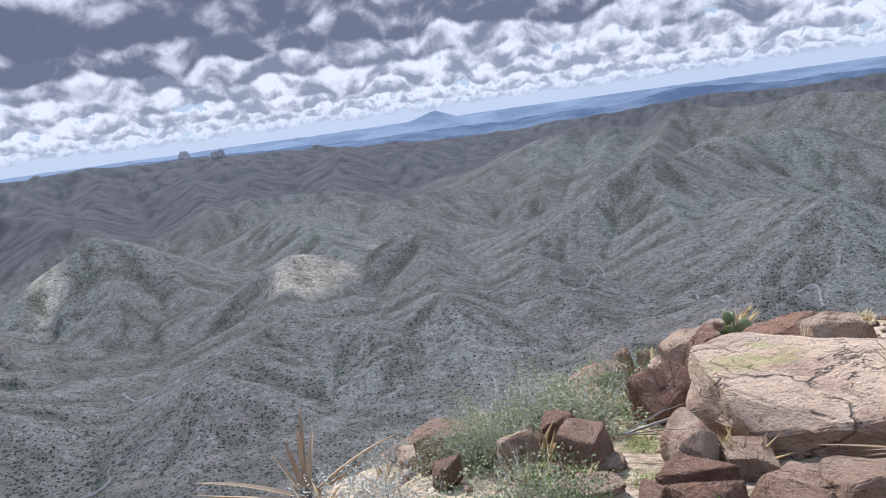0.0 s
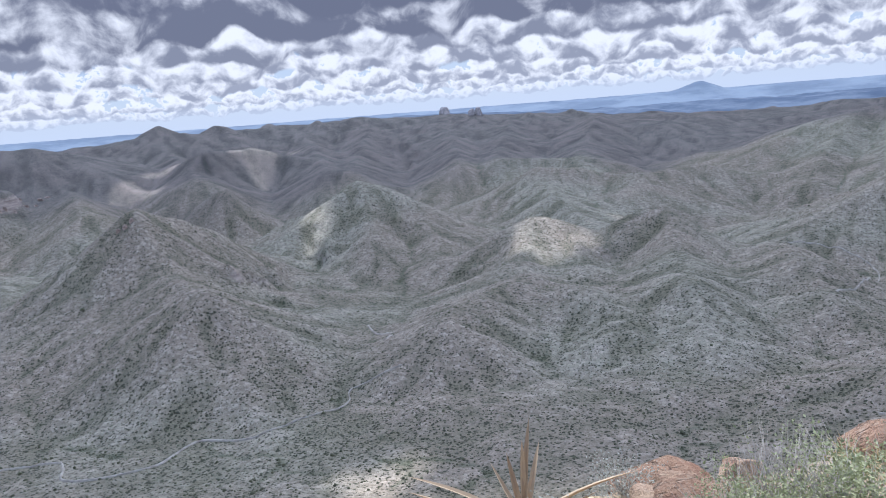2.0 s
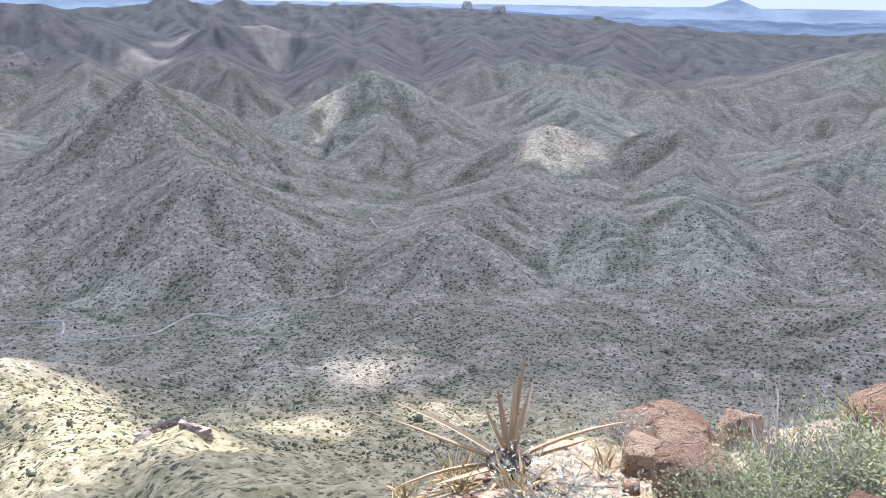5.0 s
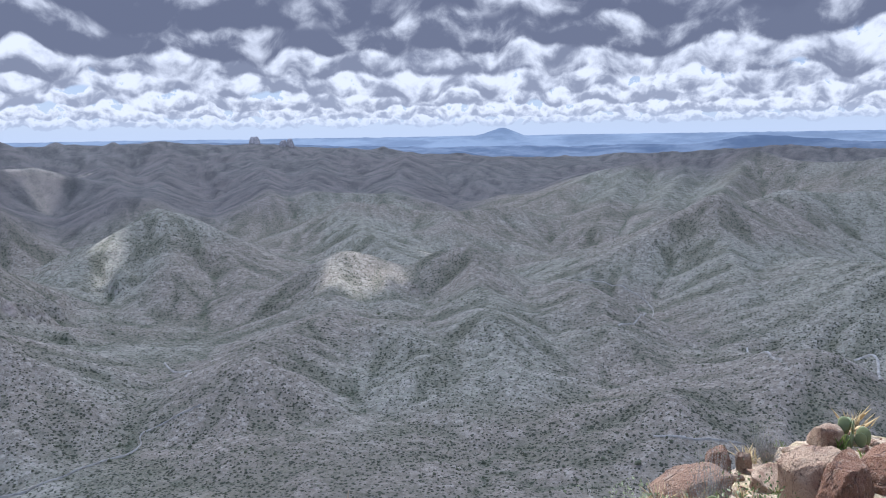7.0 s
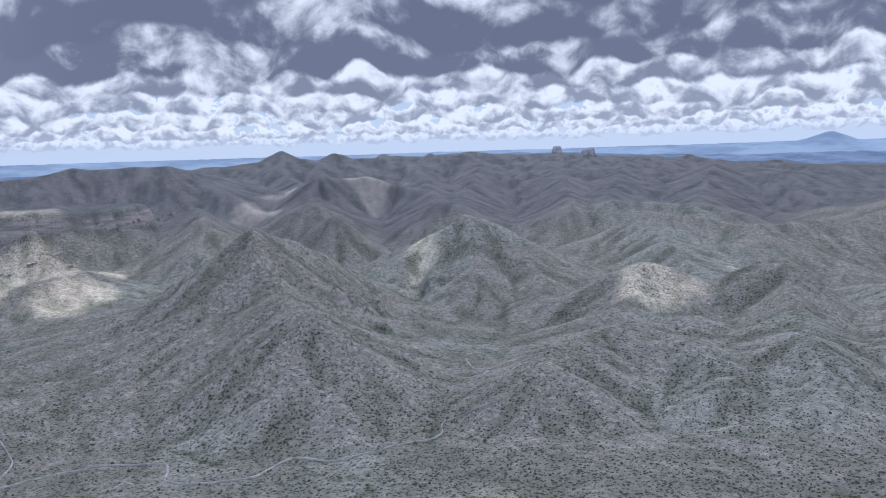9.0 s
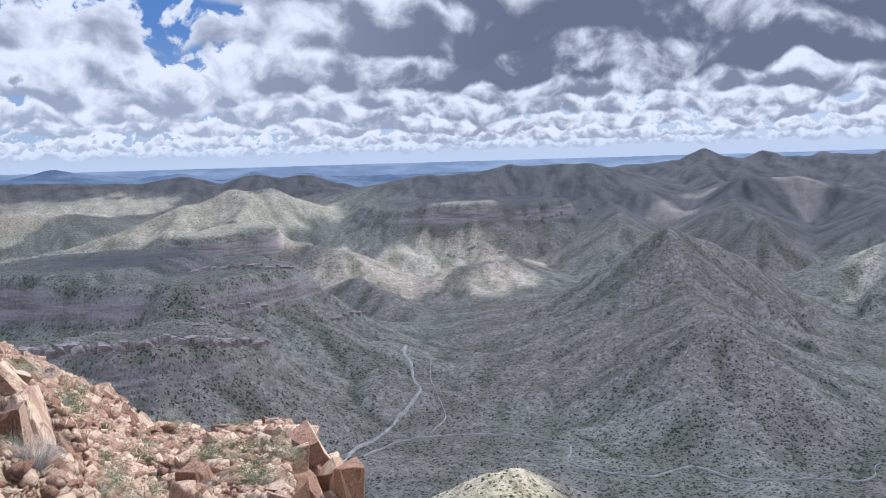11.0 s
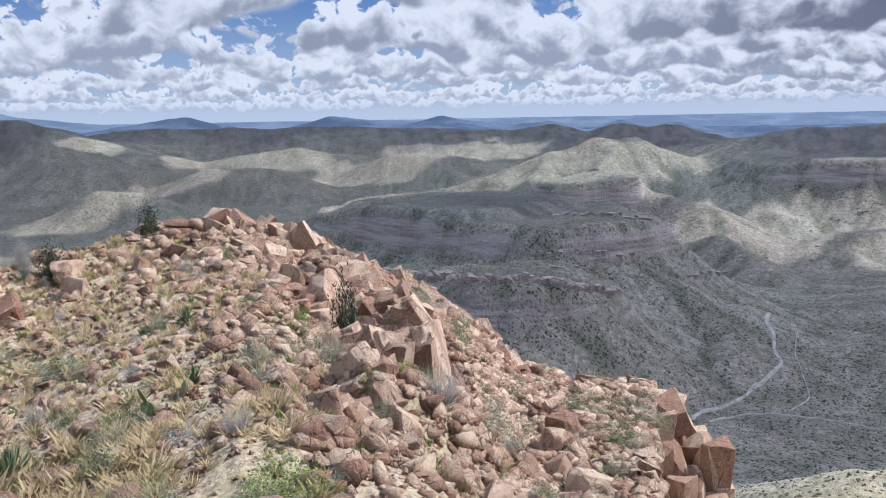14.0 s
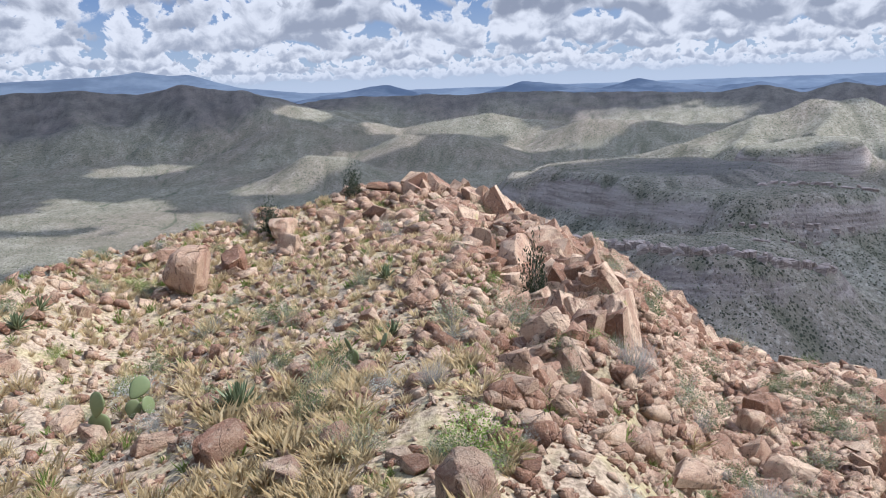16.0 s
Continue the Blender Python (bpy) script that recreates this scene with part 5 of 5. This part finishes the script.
for k, (x, y, yaw, dist) in enumerate(summit_spots(62, 27, lambda a, d, r: flank(a) * smooth01((a - 66) / 4) * smooth01((d - 9) / 4))):
    wide = grow.uniform(0.6, 1.1) * (0.8 + 0.018 * dist)
    shrub(("sage", "olive", "sage", "bare")[k % 4], x, y, wide, wide * grow.uniform(0.45, 0.65), grow.uniform(0, 360), "", k, "in the rubble slope")

for k, (x, y, yaw, dist) in enumerate(summit_spots(26, 29, lambda a, d, r: np.where((a > 90) & (a < 128) & (d > 4.5) & (d < 11), 1.0, 0.0))):
    wide = grow.uniform(0.22, 0.5)
    if free(x, y, wide * 0.4):
        shrub(("bright", "olive", "sage", "silver", "bright")[k % 5], x, y, wide, wide * grow.uniform(0.4, 0.6), grow.uniform(0, 360), "", k, "in dry grass")


def grass(name, count, seed, weight, mat, tall, blades, label):
    s = summit_spots(count, seed, weight)
    z = ground_height(s[:, 0], s[:, 1])
    r = np.random.default_rng(seed + 5)
    n = count * blades
    tuft = np.repeat(np.arange(count), blades)
    size = tall * r.lognormal(0, 0.3, count)[tuft] * (1 + 0.012 * s[tuft, 3]) * r.uniform(0.5, 1.1, n)
    root = np.stack([s[tuft, 0], s[tuft, 1], z[tuft] - 0.01], 1) + np.stack([r.normal(0, 0.16, n) * size, r.normal(0, 0.16, n) * size, np.zeros(n)], 1)
    a = r.uniform(0, 2 * np.pi, n)
    lean = np.abs(r.normal(0.45, 0.4, n))
    way2 = np.stack([np.cos(a) * np.sin(lean), np.sin(a) * np.sin(lean), np.cos(lean)], 1)
    side = np.stack([-np.sin(a), np.cos(a), np.zeros(n)], 1) * (0.0026 + 0.0004 * s[tuft, 3])[:, None] * np.minimum(size / tall, 1.2)[:, None]
    mid = root + way2 * size[:, None] * 0.55
    drop = np.stack([np.cos(a), np.sin(a), -0.6 * np.ones(n)], 1) * size[:, None] * 0.12
    tip = root + way2 * size[:, None] + drop
    co = np.stack([root - side * 0.5, root + side * 0.5, mid + side * 0.4, tip, mid - side * 0.4], 1).reshape(-1, 3)
    f = np.arange(n * 5).reshape(-1, 5)
    return tagged(new(name, big_mesh(name, co, f, mat)), label, "grass", kind="stuff")


def grassy(a, d, r):
    return np.where(a < 60, 0.4, 1.0 - 0.85 * flank(a))


grass("dry_grass", 2300, 31, grassy, STRAW, 0.15, 36, "golden dry grass tufts between the rocks")
grass("dry_grass_near", 230, 32, lambda a, d, r: np.where((a > 99) & (d < 8.5) & (fbm(d * np.sin(np.radians(a)), d * np.cos(np.radians(a)), 2.2, 2) > 0.05), 1.0, 0.0), STRAW, 0.20, 70, "long golden dry grass in the foreground hollow")
grass("green_grass", 1100, 33, lambda a, d, r: np.where(a < 60, 0.6, 0.5), BRIGHT, 0.13, 24, "short fresh green grass between the rocks")


def leaf_blade(length, width, fold, name, mat, curl=0.15):
    """A stiff pointed leaf along +x, thick and channelled."""
    bm = bmesh.new()
    rows = []
    for k in range(7):
        t = k / 6
        wd = width * (0.55 + 1.1 * t) * (1 - t) ** 0.8 if t < 1 else 0.0
        z = curl * length * t * t
        rows.append([bm.verts.new((length * t, -wd, z + fold * wd)), bm.verts.new((length * t, 0, z)), bm.verts.new((length * t, wd, z + fold * wd)),
                     bm.verts.new((length * t, 0, z - width * 0.45 * (1 - t)))])
    for p, q in zip(rows, rows[1:]):
        for i in range(4):
            j = (i + 1) % 4
            bm.faces.new((p[i], q[i], q[j], p[j]))
    bmesh.ops.remove_doubles(bm, verts=bm.verts, dist=0.0005)
    bmesh.ops.recalc_face_normals(bm, faces=bm.faces)
    return mesh_of_bm(name, bm, mat)


GREEN_LEAF = leaf_blade(0.36, 0.034, 0.5, "leaf", AGAVE)
DRY_LEAF = leaf_blade(0.42, 0.02, 0.7, "dry_leaf", DEADLEAF, 0.05)
SPENT_LEAF = leaf_blade(0.46, 0.019, 0.9, "dry_leaf", DEADLEAF, -0.28)


def agave(x, y, size, label, leaves=46, seed=1):
    ob = new("agave")
    ob.matrix_world = pose(x, y, lay(x, y) + 0.03 * size) @ Matrix.Diagonal((size, size, size, 1))
    for k in range(leaves):
        t = k / leaves
        ln = 1.05 - 0.25 * t + 0.1 * math.sin(k * 5.1 + seed)
        part("leaf", GREEN_LEAF, ob, "", pose(0, 0, 0.05 * t, 0, -(4 + 76 * t ** 0.85) + 5 * math.sin(k * 2.3), k * 137.5 + seed * 40) @ Matrix.Diagonal((ln, 1, 1, 1)))
    for k in range(14):
        part("dry_leaf", DRY_LEAF, ob, "withered straw-brown leaf" if k == 0 else "", pose(0, 0, -0.02, 0, 6 + 4 * math.sin(k * 3), k * 26 + 9) @ Matrix.Diagonal((0.7, 1.2, 1, 1)))
    return tagged(ob, label, "agave", "agaves on the ridge")


agave(-8.95, -4.1, 1.05, "grey-green agave rosette with stiff pointed leaves")
agave(-13.7, -11.0, 1.0, "grey-green agave rosette on the grassy shoulder", 34, 2)
agave(-12.2, -10.1, 0.9, "grey-green agave rosette beside pinkish rocks", 34, 3)
agave(-11.9, -3.2, 0.7, "small grey-green agave between stones", 30, 4)
agave(-24.9, 1.9, 1.0, "agave rosette on the rubble slope", 30, 5)
agave(-16.0, -4.6, 0.9, "agave rosette below the crest", 30, 6)


def dead_agave(x, y, turn):
    ob = new("dead_agave")
    ob.matrix_world = pose(x, y, lay(x, y) + 0.01, 0, 0, turn) @ Matrix.Diagonal((1.25, 1.25, 1.1, 1))
    bm = hull(77, 60, (0.19, 0.17, 0.13), 0.1)
    for v in bm.verts:
        v.co += Vector((0, 0, 0.06)) + v.co.normalized() * 0.03 * noise.noise(v.co * 20)
    part("heart", mesh_of_bm("heart", bm, DARKHEART), ob, "dark rotted heart of the plant")
    for k, (yaw, lift, ln) in enumerate(((80, 82, 1.0), (95, 76, 0.9), (60, 70, 0.75), (120, 60, 0.75), (20, 34, 1.1), (5, 24, 0.8), (165, 26, 1.15),
                                         (178, 14, 1.2), (200, 6, 1.0), (225, 4, 0.8), (330, 12, 0.8), (285, 10, 0.7), (250, 0, 0.6), (140, 48, 0.7))):
        part("dry_leaf", DRY_LEAF if k % 2 else SPENT_LEAF, ob, "", pose(0, 0, 0.06, 30 * math.sin(k), -lift, yaw) @ Matrix.Diagonal((ln * 1.05, 1.1, 0.9, 1)))
    return tagged(ob, "uprooted dead agave with straw-coloured curling leaf spikes", "dead agave")


dead_agave(-1.06, 3.86, 10)


def dead_yucca(x, y, turn):
    ob = new("dead_yucca")
    ob.matrix_world = pose(x, y, lay(x, y) + 0.06, 0, 0, turn)
    blade = leaf_blade(0.6, 0.012, 0.8, "dry_leaf", DEADLEAF, -0.12)
    for k in range(40):
        part("dry_leaf", blade, ob, "", pose(0, 0, 0.1, 0, -(5 + 65 * (k % 7) / 7), k * 137.5) @ Matrix.Diagonal((0.75 + 0.3 * math.sin(k * 1.7), 1, 1, 1)))
    return tagged(ob, "dried brown yucca with thatch of narrow leaves", "yucca")


dead_yucca(1.95, 2.75, 30)


def pad_mesh():
    bm = bmesh.new()
    bmesh.ops.create_uvsphere(bm, u_segments=14, v_segments=10, radius=0.5)
    for v in bm.verts:
        t = v.co.z + 0.5
        v.co.x *= 0.55 + 0.45 * min(1, t * 1.6)
        v.co.y *= 0.16
        v.co.z += 0.5
    return mesh_of_bm("pad", bm, PAD, True)


PADS = pad_mesh()


def prickly_pear(x, y, size, seed, count, label):
    ob = new("prickly_pear")
    ob.matrix_world = pose(x, y, lay(x, y) - 0.02)
    r = random.Random(seed)
    made = []
    for k in range(count):
        if k < max(2, (2 * count) // 3) or not made:
            m = pose(r.uniform(-1.1, 1.1) * size, r.uniform(-1.1, 1.1) * size, 0, r.uniform(-25, 25), r.uniform(-30, 30), r.uniform(0, 180))
        else:
            low = r.choice(made)
            m = low @ pose(r.uniform(-0.25, 0.25) * size, 0, size * 0.88, r.uniform(-30, 30), r.uniform(-40, 40), r.uniform(-70, 70))
        made.append(m)
        s = size * r.uniform(0.85, 1.1)
        part("pad", PADS, ob, "", m @ Matrix.Diagonal((s * 0.8, s, s, 1)))
    return tagged(ob, label, "cactus", "prickly pears on the ridge")


prickly_pear(-9.95, -6.45, 0.34, 3, 5, "grey-green prickly pear with broad flat pads")
prickly_pear(0.72, 4.9, 0.14, 4, 5, "green prickly pear behind a grey shrub")
prickly_pear(2.75, 7.1, 0.16, 5, 4, "green prickly pear on the brink beside a maroon rock")
prickly_pear(2.6, 6.95, 0.14, 6, 3, "green prickly pear on the brink")
prickly_pear(-10.5, -3.1, 0.24, 7, 4, "small prickly pear between stones")


def dead_branch(x, y, turn, size, label):
    ob = new("dead_branch")
    ob.matrix_world = pose(x, y, lay(x, y) + 0.12, 0, 0, turn)
    r = np.random.default_rng(int(abs(x * 10)))
    for _ in range(6):
        co, f = twigs(r, 1, size * 0.5, size, 0.0045, 0.5)
        part("stick", big_mesh("stick", co, f, TWIG), ob, m=pose(0, 0, 0, 78, 0, 0))
    return tagged(ob, label, "dead branch")


dead_branch(-13.2, -2.1, 60, 1.4, "bleached dead branch lying over stones")
dead_branch(-9.6, -8.4, 100, 1.0, "grey dead branch in the grass")
dead_branch(0.62, 3.2, 80, 0.7, "thin dark dead twig lying over stones")
dead_branch(1.85, 5.0, 20, 0.6, "dark dead twigs in dry grass")


# ---- the valley: scrub, sandy washes, tracks, rock towers ----
def scrub(count, seed):
    """Low bushes dotted over slopes and flats, denser along the drainages."""
    r = np.random.default_rng(seed)
    yaw, dist = r.uniform(-37, 139, count * 3), 330 + 1900 * r.uniform(0, 1, count * 3) ** 1.15
    x, y = -dist * np.sin(np.radians(yaw)), dist * np.cos(np.radians(yaw))
    wet = on_grid(grid_flow, x, y)
    often = 0.30 + 0.9 * np.clip(fbm(x, y, 130, 3) + 0.1, 0, 1) + 0.13 * np.clip(wet - 3, 0, 5)
    keep = np.flatnonzero(r.uniform(0, 1, count * 3) < often)[:count]
    x, y, wet = x[keep], y[keep], wet[keep]
    n = len(x)
    z = ground_height(x, y)
    size = r.lognormal(0, 0.4, n) * (0.75 + 0.06 * np.clip(wet - 2, 0, 6)) * 0.95
    ring = np.array([(np.cos(k * 2.094), np.sin(k * 2.094), 0.15) for k in range(3)] + [(np.cos(k * 2.094 + 1) * 0.75, np.sin(k * 2.094 + 1) * 0.75, 0.85) for k in range(3)] + [(0, 0, 1.15)])
    v = ring[None] * (1 + r.uniform(-0.3, 0.3, (n, 7, 3)))
    a = r.uniform(0, 6.28, n)
    ca, sa = np.cos(a)[:, None], np.sin(a)[:, None]
    v = np.stack([v[..., 0] * ca - v[..., 1] * sa, v[..., 0] * sa + v[..., 1] * ca, v[..., 2]], -1) * size[:, None, None]
    v += np.stack([x, y, z - 0.25], -1)[:, None]
    tri = np.array([(0, 1, 3), (1, 4, 3), (1, 2, 4), (2, 5, 4), (2, 0, 5), (0, 3, 5), (3, 4, 6), (4, 5, 6), (5, 3, 6)])
    f = (tri[None] + 7 * np.arange(n)[:, None, None]).reshape(-1, 3)
    m = plant_material("valley_scrub", (0.055, 0.06, 0.036), (0.17, 0.165, 0.105), 0.9, 0)
    return tagged(new("scrub", big_mesh("scrub", v.reshape(-1, 3), f, m)), "dark olive desert scrub dotted over hills and washes", "scrub", kind="stuff")


scrub(62000, 51)


def sand_material():
    m, n, bsdf = material("pale_sand", 0.95)
    a = n.noise(n.where, 0.12, 5.0, 0.65)
    n.put(n.mix(n.step(a, 0.3, 0.7), (0.25, 0.22, 0.185), (0.45, 0.405, 0.345)), bsdf.inputs["Base Color"])
    return m


SAND = sand_material()


def strip(name, stops, width, label):
    """A wash or a track laid over the land along a smooth line."""
    p = [Vector((x, y, 0)) for x, y in stops]
    p = [p[0] * 2 - p[1]] + p + [p[-1] * 2 - p[-2]]
    line = []
    for a, b, c, d in zip(p, p[1:], p[2:], p[3:]):
        k = max(2, int((c - b).length / 5))
        for i in range(k):
            t = i / k
            line.append(0.5 * (2 * b + (c - a) * t + (2 * a - 5 * b + 4 * c - d) * t * t + (3 * b - a - 3 * c + d) * t ** 3))
    line.append(p[-2])
    q = np.array([v[:2] for v in line])
    s = np.gradient(q, axis=0)
    s = np.stack([-s[:, 1], s[:, 0]], 1) / np.maximum(np.hypot(*s.T), 1e-6)[:, None]
    half = width * 0.24 * (1 + 0.5 * fbm(q[:, 0], q[:, 1], 40, 2))[:, None]
    cols = [q + s * half * k for k in (-1, -0.4, 0.4, 1)]
    co = np.stack([np.concatenate([c, (ground_height(c[:, 0], c[:, 1]) + (1.5 if abs(k) < 1 else -0.2))[:, None]], 1) for k, c in zip((-1, -0.4, 0.4, 1), cols)], 1)
    i = np.arange(len(q) - 1)[:, None] * 4 + np.arange(3)[None]
    f = np.stack([i, i + 1, i + 5, i + 4], -1).reshape(-1, 4)
    return tagged(new(name, big_mesh(name, co.reshape(-1, 3), f, SAND)), label, "track", kind="structure")


strip("wash", [(-640, 190), (-704, 268), (-734, 292), (-764, 342), (-809, 397), (-841, 434), (-883, 447), (-920, 462), (-965, 474), (-1010, 500)], 11, "wide pale dry sandy wash in the valley")
strip("dirt_track", [(-955, 513), (-875, 470), (-794, 442), (-764, 428), (-729, 388)], 3.6, "faint reddish dirt track")
strip("road", [(-700, 290), (-727, 333), (-711, 403), (-682, 459), (-617, 495), (-592, 485), (-555, 457), (-501, 494), (-491, 562), (-429, 572)], 5.4,
      "pale winding dirt road across the valley floor")
strip("dirt_track", [(-429, 572), (-381, 668), (-389, 705), (-336, 732)], 3.6, "short pale dirt track")
strip("wash", [(-474, 928), (-448, 895), (-410, 869), (-396, 822)], 7, "short pale sandy bend of a creek")
strip("road", [(131, 1435), (195, 1416), (255, 1325), (190, 1092), (151, 1028)], 5.0, "pale dirt road bending round a hill")
strip("wash", [(334, 1042), (298, 857), (294, 802)], 7, "pale sandy wash in a green hollow")
strip("dirt_track", [(131, 660), (171, 651), (215, 661)], 3.4, "pale dirt track along the foot of the hills")
strip("wash", [(446, 968), (470, 957), (385, 775)], 9, "pale sandy wash at the foot of a hill")


def far_rock_material():
    m, n, bsdf = material("tower_rock", 0.95)
    a = n.noise(n.where, 5.0, 6.0, 0.65)
    n.put(n.mix(n.step(a, 0.35, 0.65), (0.26, 0.235, 0.235), (0.42, 0.38, 0.365)), bsdf.inputs["Base Color"])
    return m


TOWER = far_rock_material()


def rock_tower(yaw, r, wide, top_el, seed, label):
    bm = hull(seed, 60, (0.85, 0.8, 1.0), 0.35)
    bmesh.ops.subdivide_edges(bm, edges=bm.edges[:], cuts=2, use_grid_fill=True)
    for v in bm.verts:
        v.co += v.co.normalized() * 0.07 * noise.noise(Vector((v.co.x * 5, v.co.y * 5, v.co.z * 1.5 + seed)))
        v.co.x, v.co.y = v.co.x * (1.4 - 0.85 * v.co.z), v.co.y * (1.4 - 0.85 * v.co.z)
    me = mesh_of_bm("rock_tower", bm, TOWER)
    c = heading(yaw, r)
    top, low = r * math.tan(radians(top_el)), lay(c.x, c.y)
    low = low - 0.9 * (top - low)
    ob = new("rock_tower", me)
    ob.matrix_world = pose(c.x, c.y, (top + low) / 2, 0, 0, seed * 50) @ Matrix.Diagonal((wide, wide, top - low, 1))
    return tagged(ob, label, "rock tower", "rock towers on the far range")


rock_tower(19.6, 3640, 46, 0.3, 3, "blunt dark rock tower on the far range")
rock_tower(17.5, 3560, 34, 0.0, 5, "slender dark twin rock tower on the far range")
rock_tower(17.0, 3560, 36, 0.1, 6, "tall dark twin rock tower on the far range")


def meets_land(yaw, el):
    """Where the slope seen from the summit at that yaw and elevation lies."""
    r = np.linspace(180, 3600, 4000)
    x, y = -r * math.sin(radians(yaw)), r * math.cos(radians(yaw))
    hit = np.argmax(ground_height(x, y) > r * math.tan(radians(el)))
    return float(x[hit]), float(y[hit]), float(r[hit])


def pale_cliff_material():
    m, n, bsdf = material("pale_cliff_rock", 0.95)
    p = n.where
    bands = n.noise(n.vmath("MULTIPLY", p, (0.6, 0.6, 3.5)), 2.0, 6.0, 0.7)
    stain = n.noise(n.vmath("MULTIPLY", p, (3.0, 3.0, 0.4)), 2.5, 5.0, 0.65)
    col = n.mix(n.step(bands, 0.38, 0.62), (0.24, 0.18, 0.15), (0.46, 0.37, 0.315))
    col = n.mix(n.step(stain, 0.52, 0.68, 0.0, 0.7), col, (0.15, 0.115, 0.10))
    n.put(col, bsdf.inputs["Base Color"])
    bump(n, bsdf, n.math("ADD", bands, stain), 0.12, 1.0)
    return m


CLIFF = pale_cliff_material()
CLIFF_STONES = [m.copy() for m in SLABS[:8]]
for m in CLIFF_STONES:
    m.materials.clear()
    m.materials.append(CLIFF)
chance = random.Random(33)


def cliff_band(stops, step, wide, tall, label, group, loose=1.0):
    """A broken line of cliff blocks along a slope."""
    for (ya, ea), (yb, eb) in zip(stops, stops[1:]):
        count = max(1, round(abs(yb - ya) / step))
        for k in range(count):
            t = (k + chance.uniform(0, 0.6)) / count
            x, y, r = meets_land(ya + (yb - ya) * t, ea + (eb - ea) * t + chance.uniform(-0.12, 0.12) * loose)
            w0, h0 = wide * chance.uniform(0.35, 0.95), tall * chance.uniform(0.5, 1.0)
            ob = new("cliff", CLIFF_STONES[chance.randrange(8)])
            out = math.degrees(math.atan2(y, x)) + 90
            ob.matrix_world = pose(x, y, lay(x, y) - h0 * 0.12, chance.uniform(-4, 4), chance.uniform(-4, 4), out + chance.uniform(-25, 25)) @ \
                Matrix.Diagonal((w0, w0 * 0.7, h0 * 1.3, 1))
            tagged(ob, label, "cliff", group)


cliff_band([(74.6, -13.3), (78.0, -13.2), (79.5, -12.9)], 0.28, 20, 17, "pale banded cliff at the end of a terrace", "cliff band below the mesa")
cliff_band([(79.8, -12.6), (84.0, -12.7), (88.5, -12.5), (93.0, -12.0)], 0.3, 22, 19, "pale banded cliff below the mesa", "cliff band below the mesa")
cliff_band([(72.6, -7.6), (76.0, -7.5), (80.0, -7.45)], 0.7, 24, 10, "dark rim rock along the mesa top", "rim of the mesa")
cliff_band([(66.5, -11.4), (70.5, -12.0)], 0.6, 16, 10, "pale rocky outcrop above the wash", "outcrops above the wash")
cliff_band([(54.5, -6.0), (57.0, -6.6), (59.5, -7.6), (62.0, -9.3)], 0.4, 15, 8, "sunlit pinkish cliff in the canyon", "canyon cliffs", 7.0)
cliff_band([(48.5, -3.6), (51.0, -4.3), (54.0, -5.0)], 0.45, 22, 15, "dark cliff below the far mesa", "cliffs of the far mesa", 4.0)
cliff_band([(43.5, -6.3), (44.6, -6.9)], 0.35, 14, 14, "brown rock crown of the pointed hill", "crown of the pointed hill")
cliff_band([(46.8, -30.8), (43.5, -30.2), (41.0, -31.5)], 0.45, 10, 8, "sunlit pale crag below the summit", "crags below the summit")
cliff_band([(58.0, -25.5), (55.5, -27.5)], 1.2, 14, 9, "sunlit pale crag below the summit", "crags below the summit")
cliff_band([(73.5, -10.5), (77.0, -10.3), (82.0, -10.6)], 0.8, 18, 8, "pale weathered rock rib on the mesa slope", "ribs on the mesa slope")
cliff_band([(75.5, -11.6), (80.0, -11.5)], 0.8, 16, 8, "pale weathered rock rib on the mesa slope", "ribs on the mesa slope")
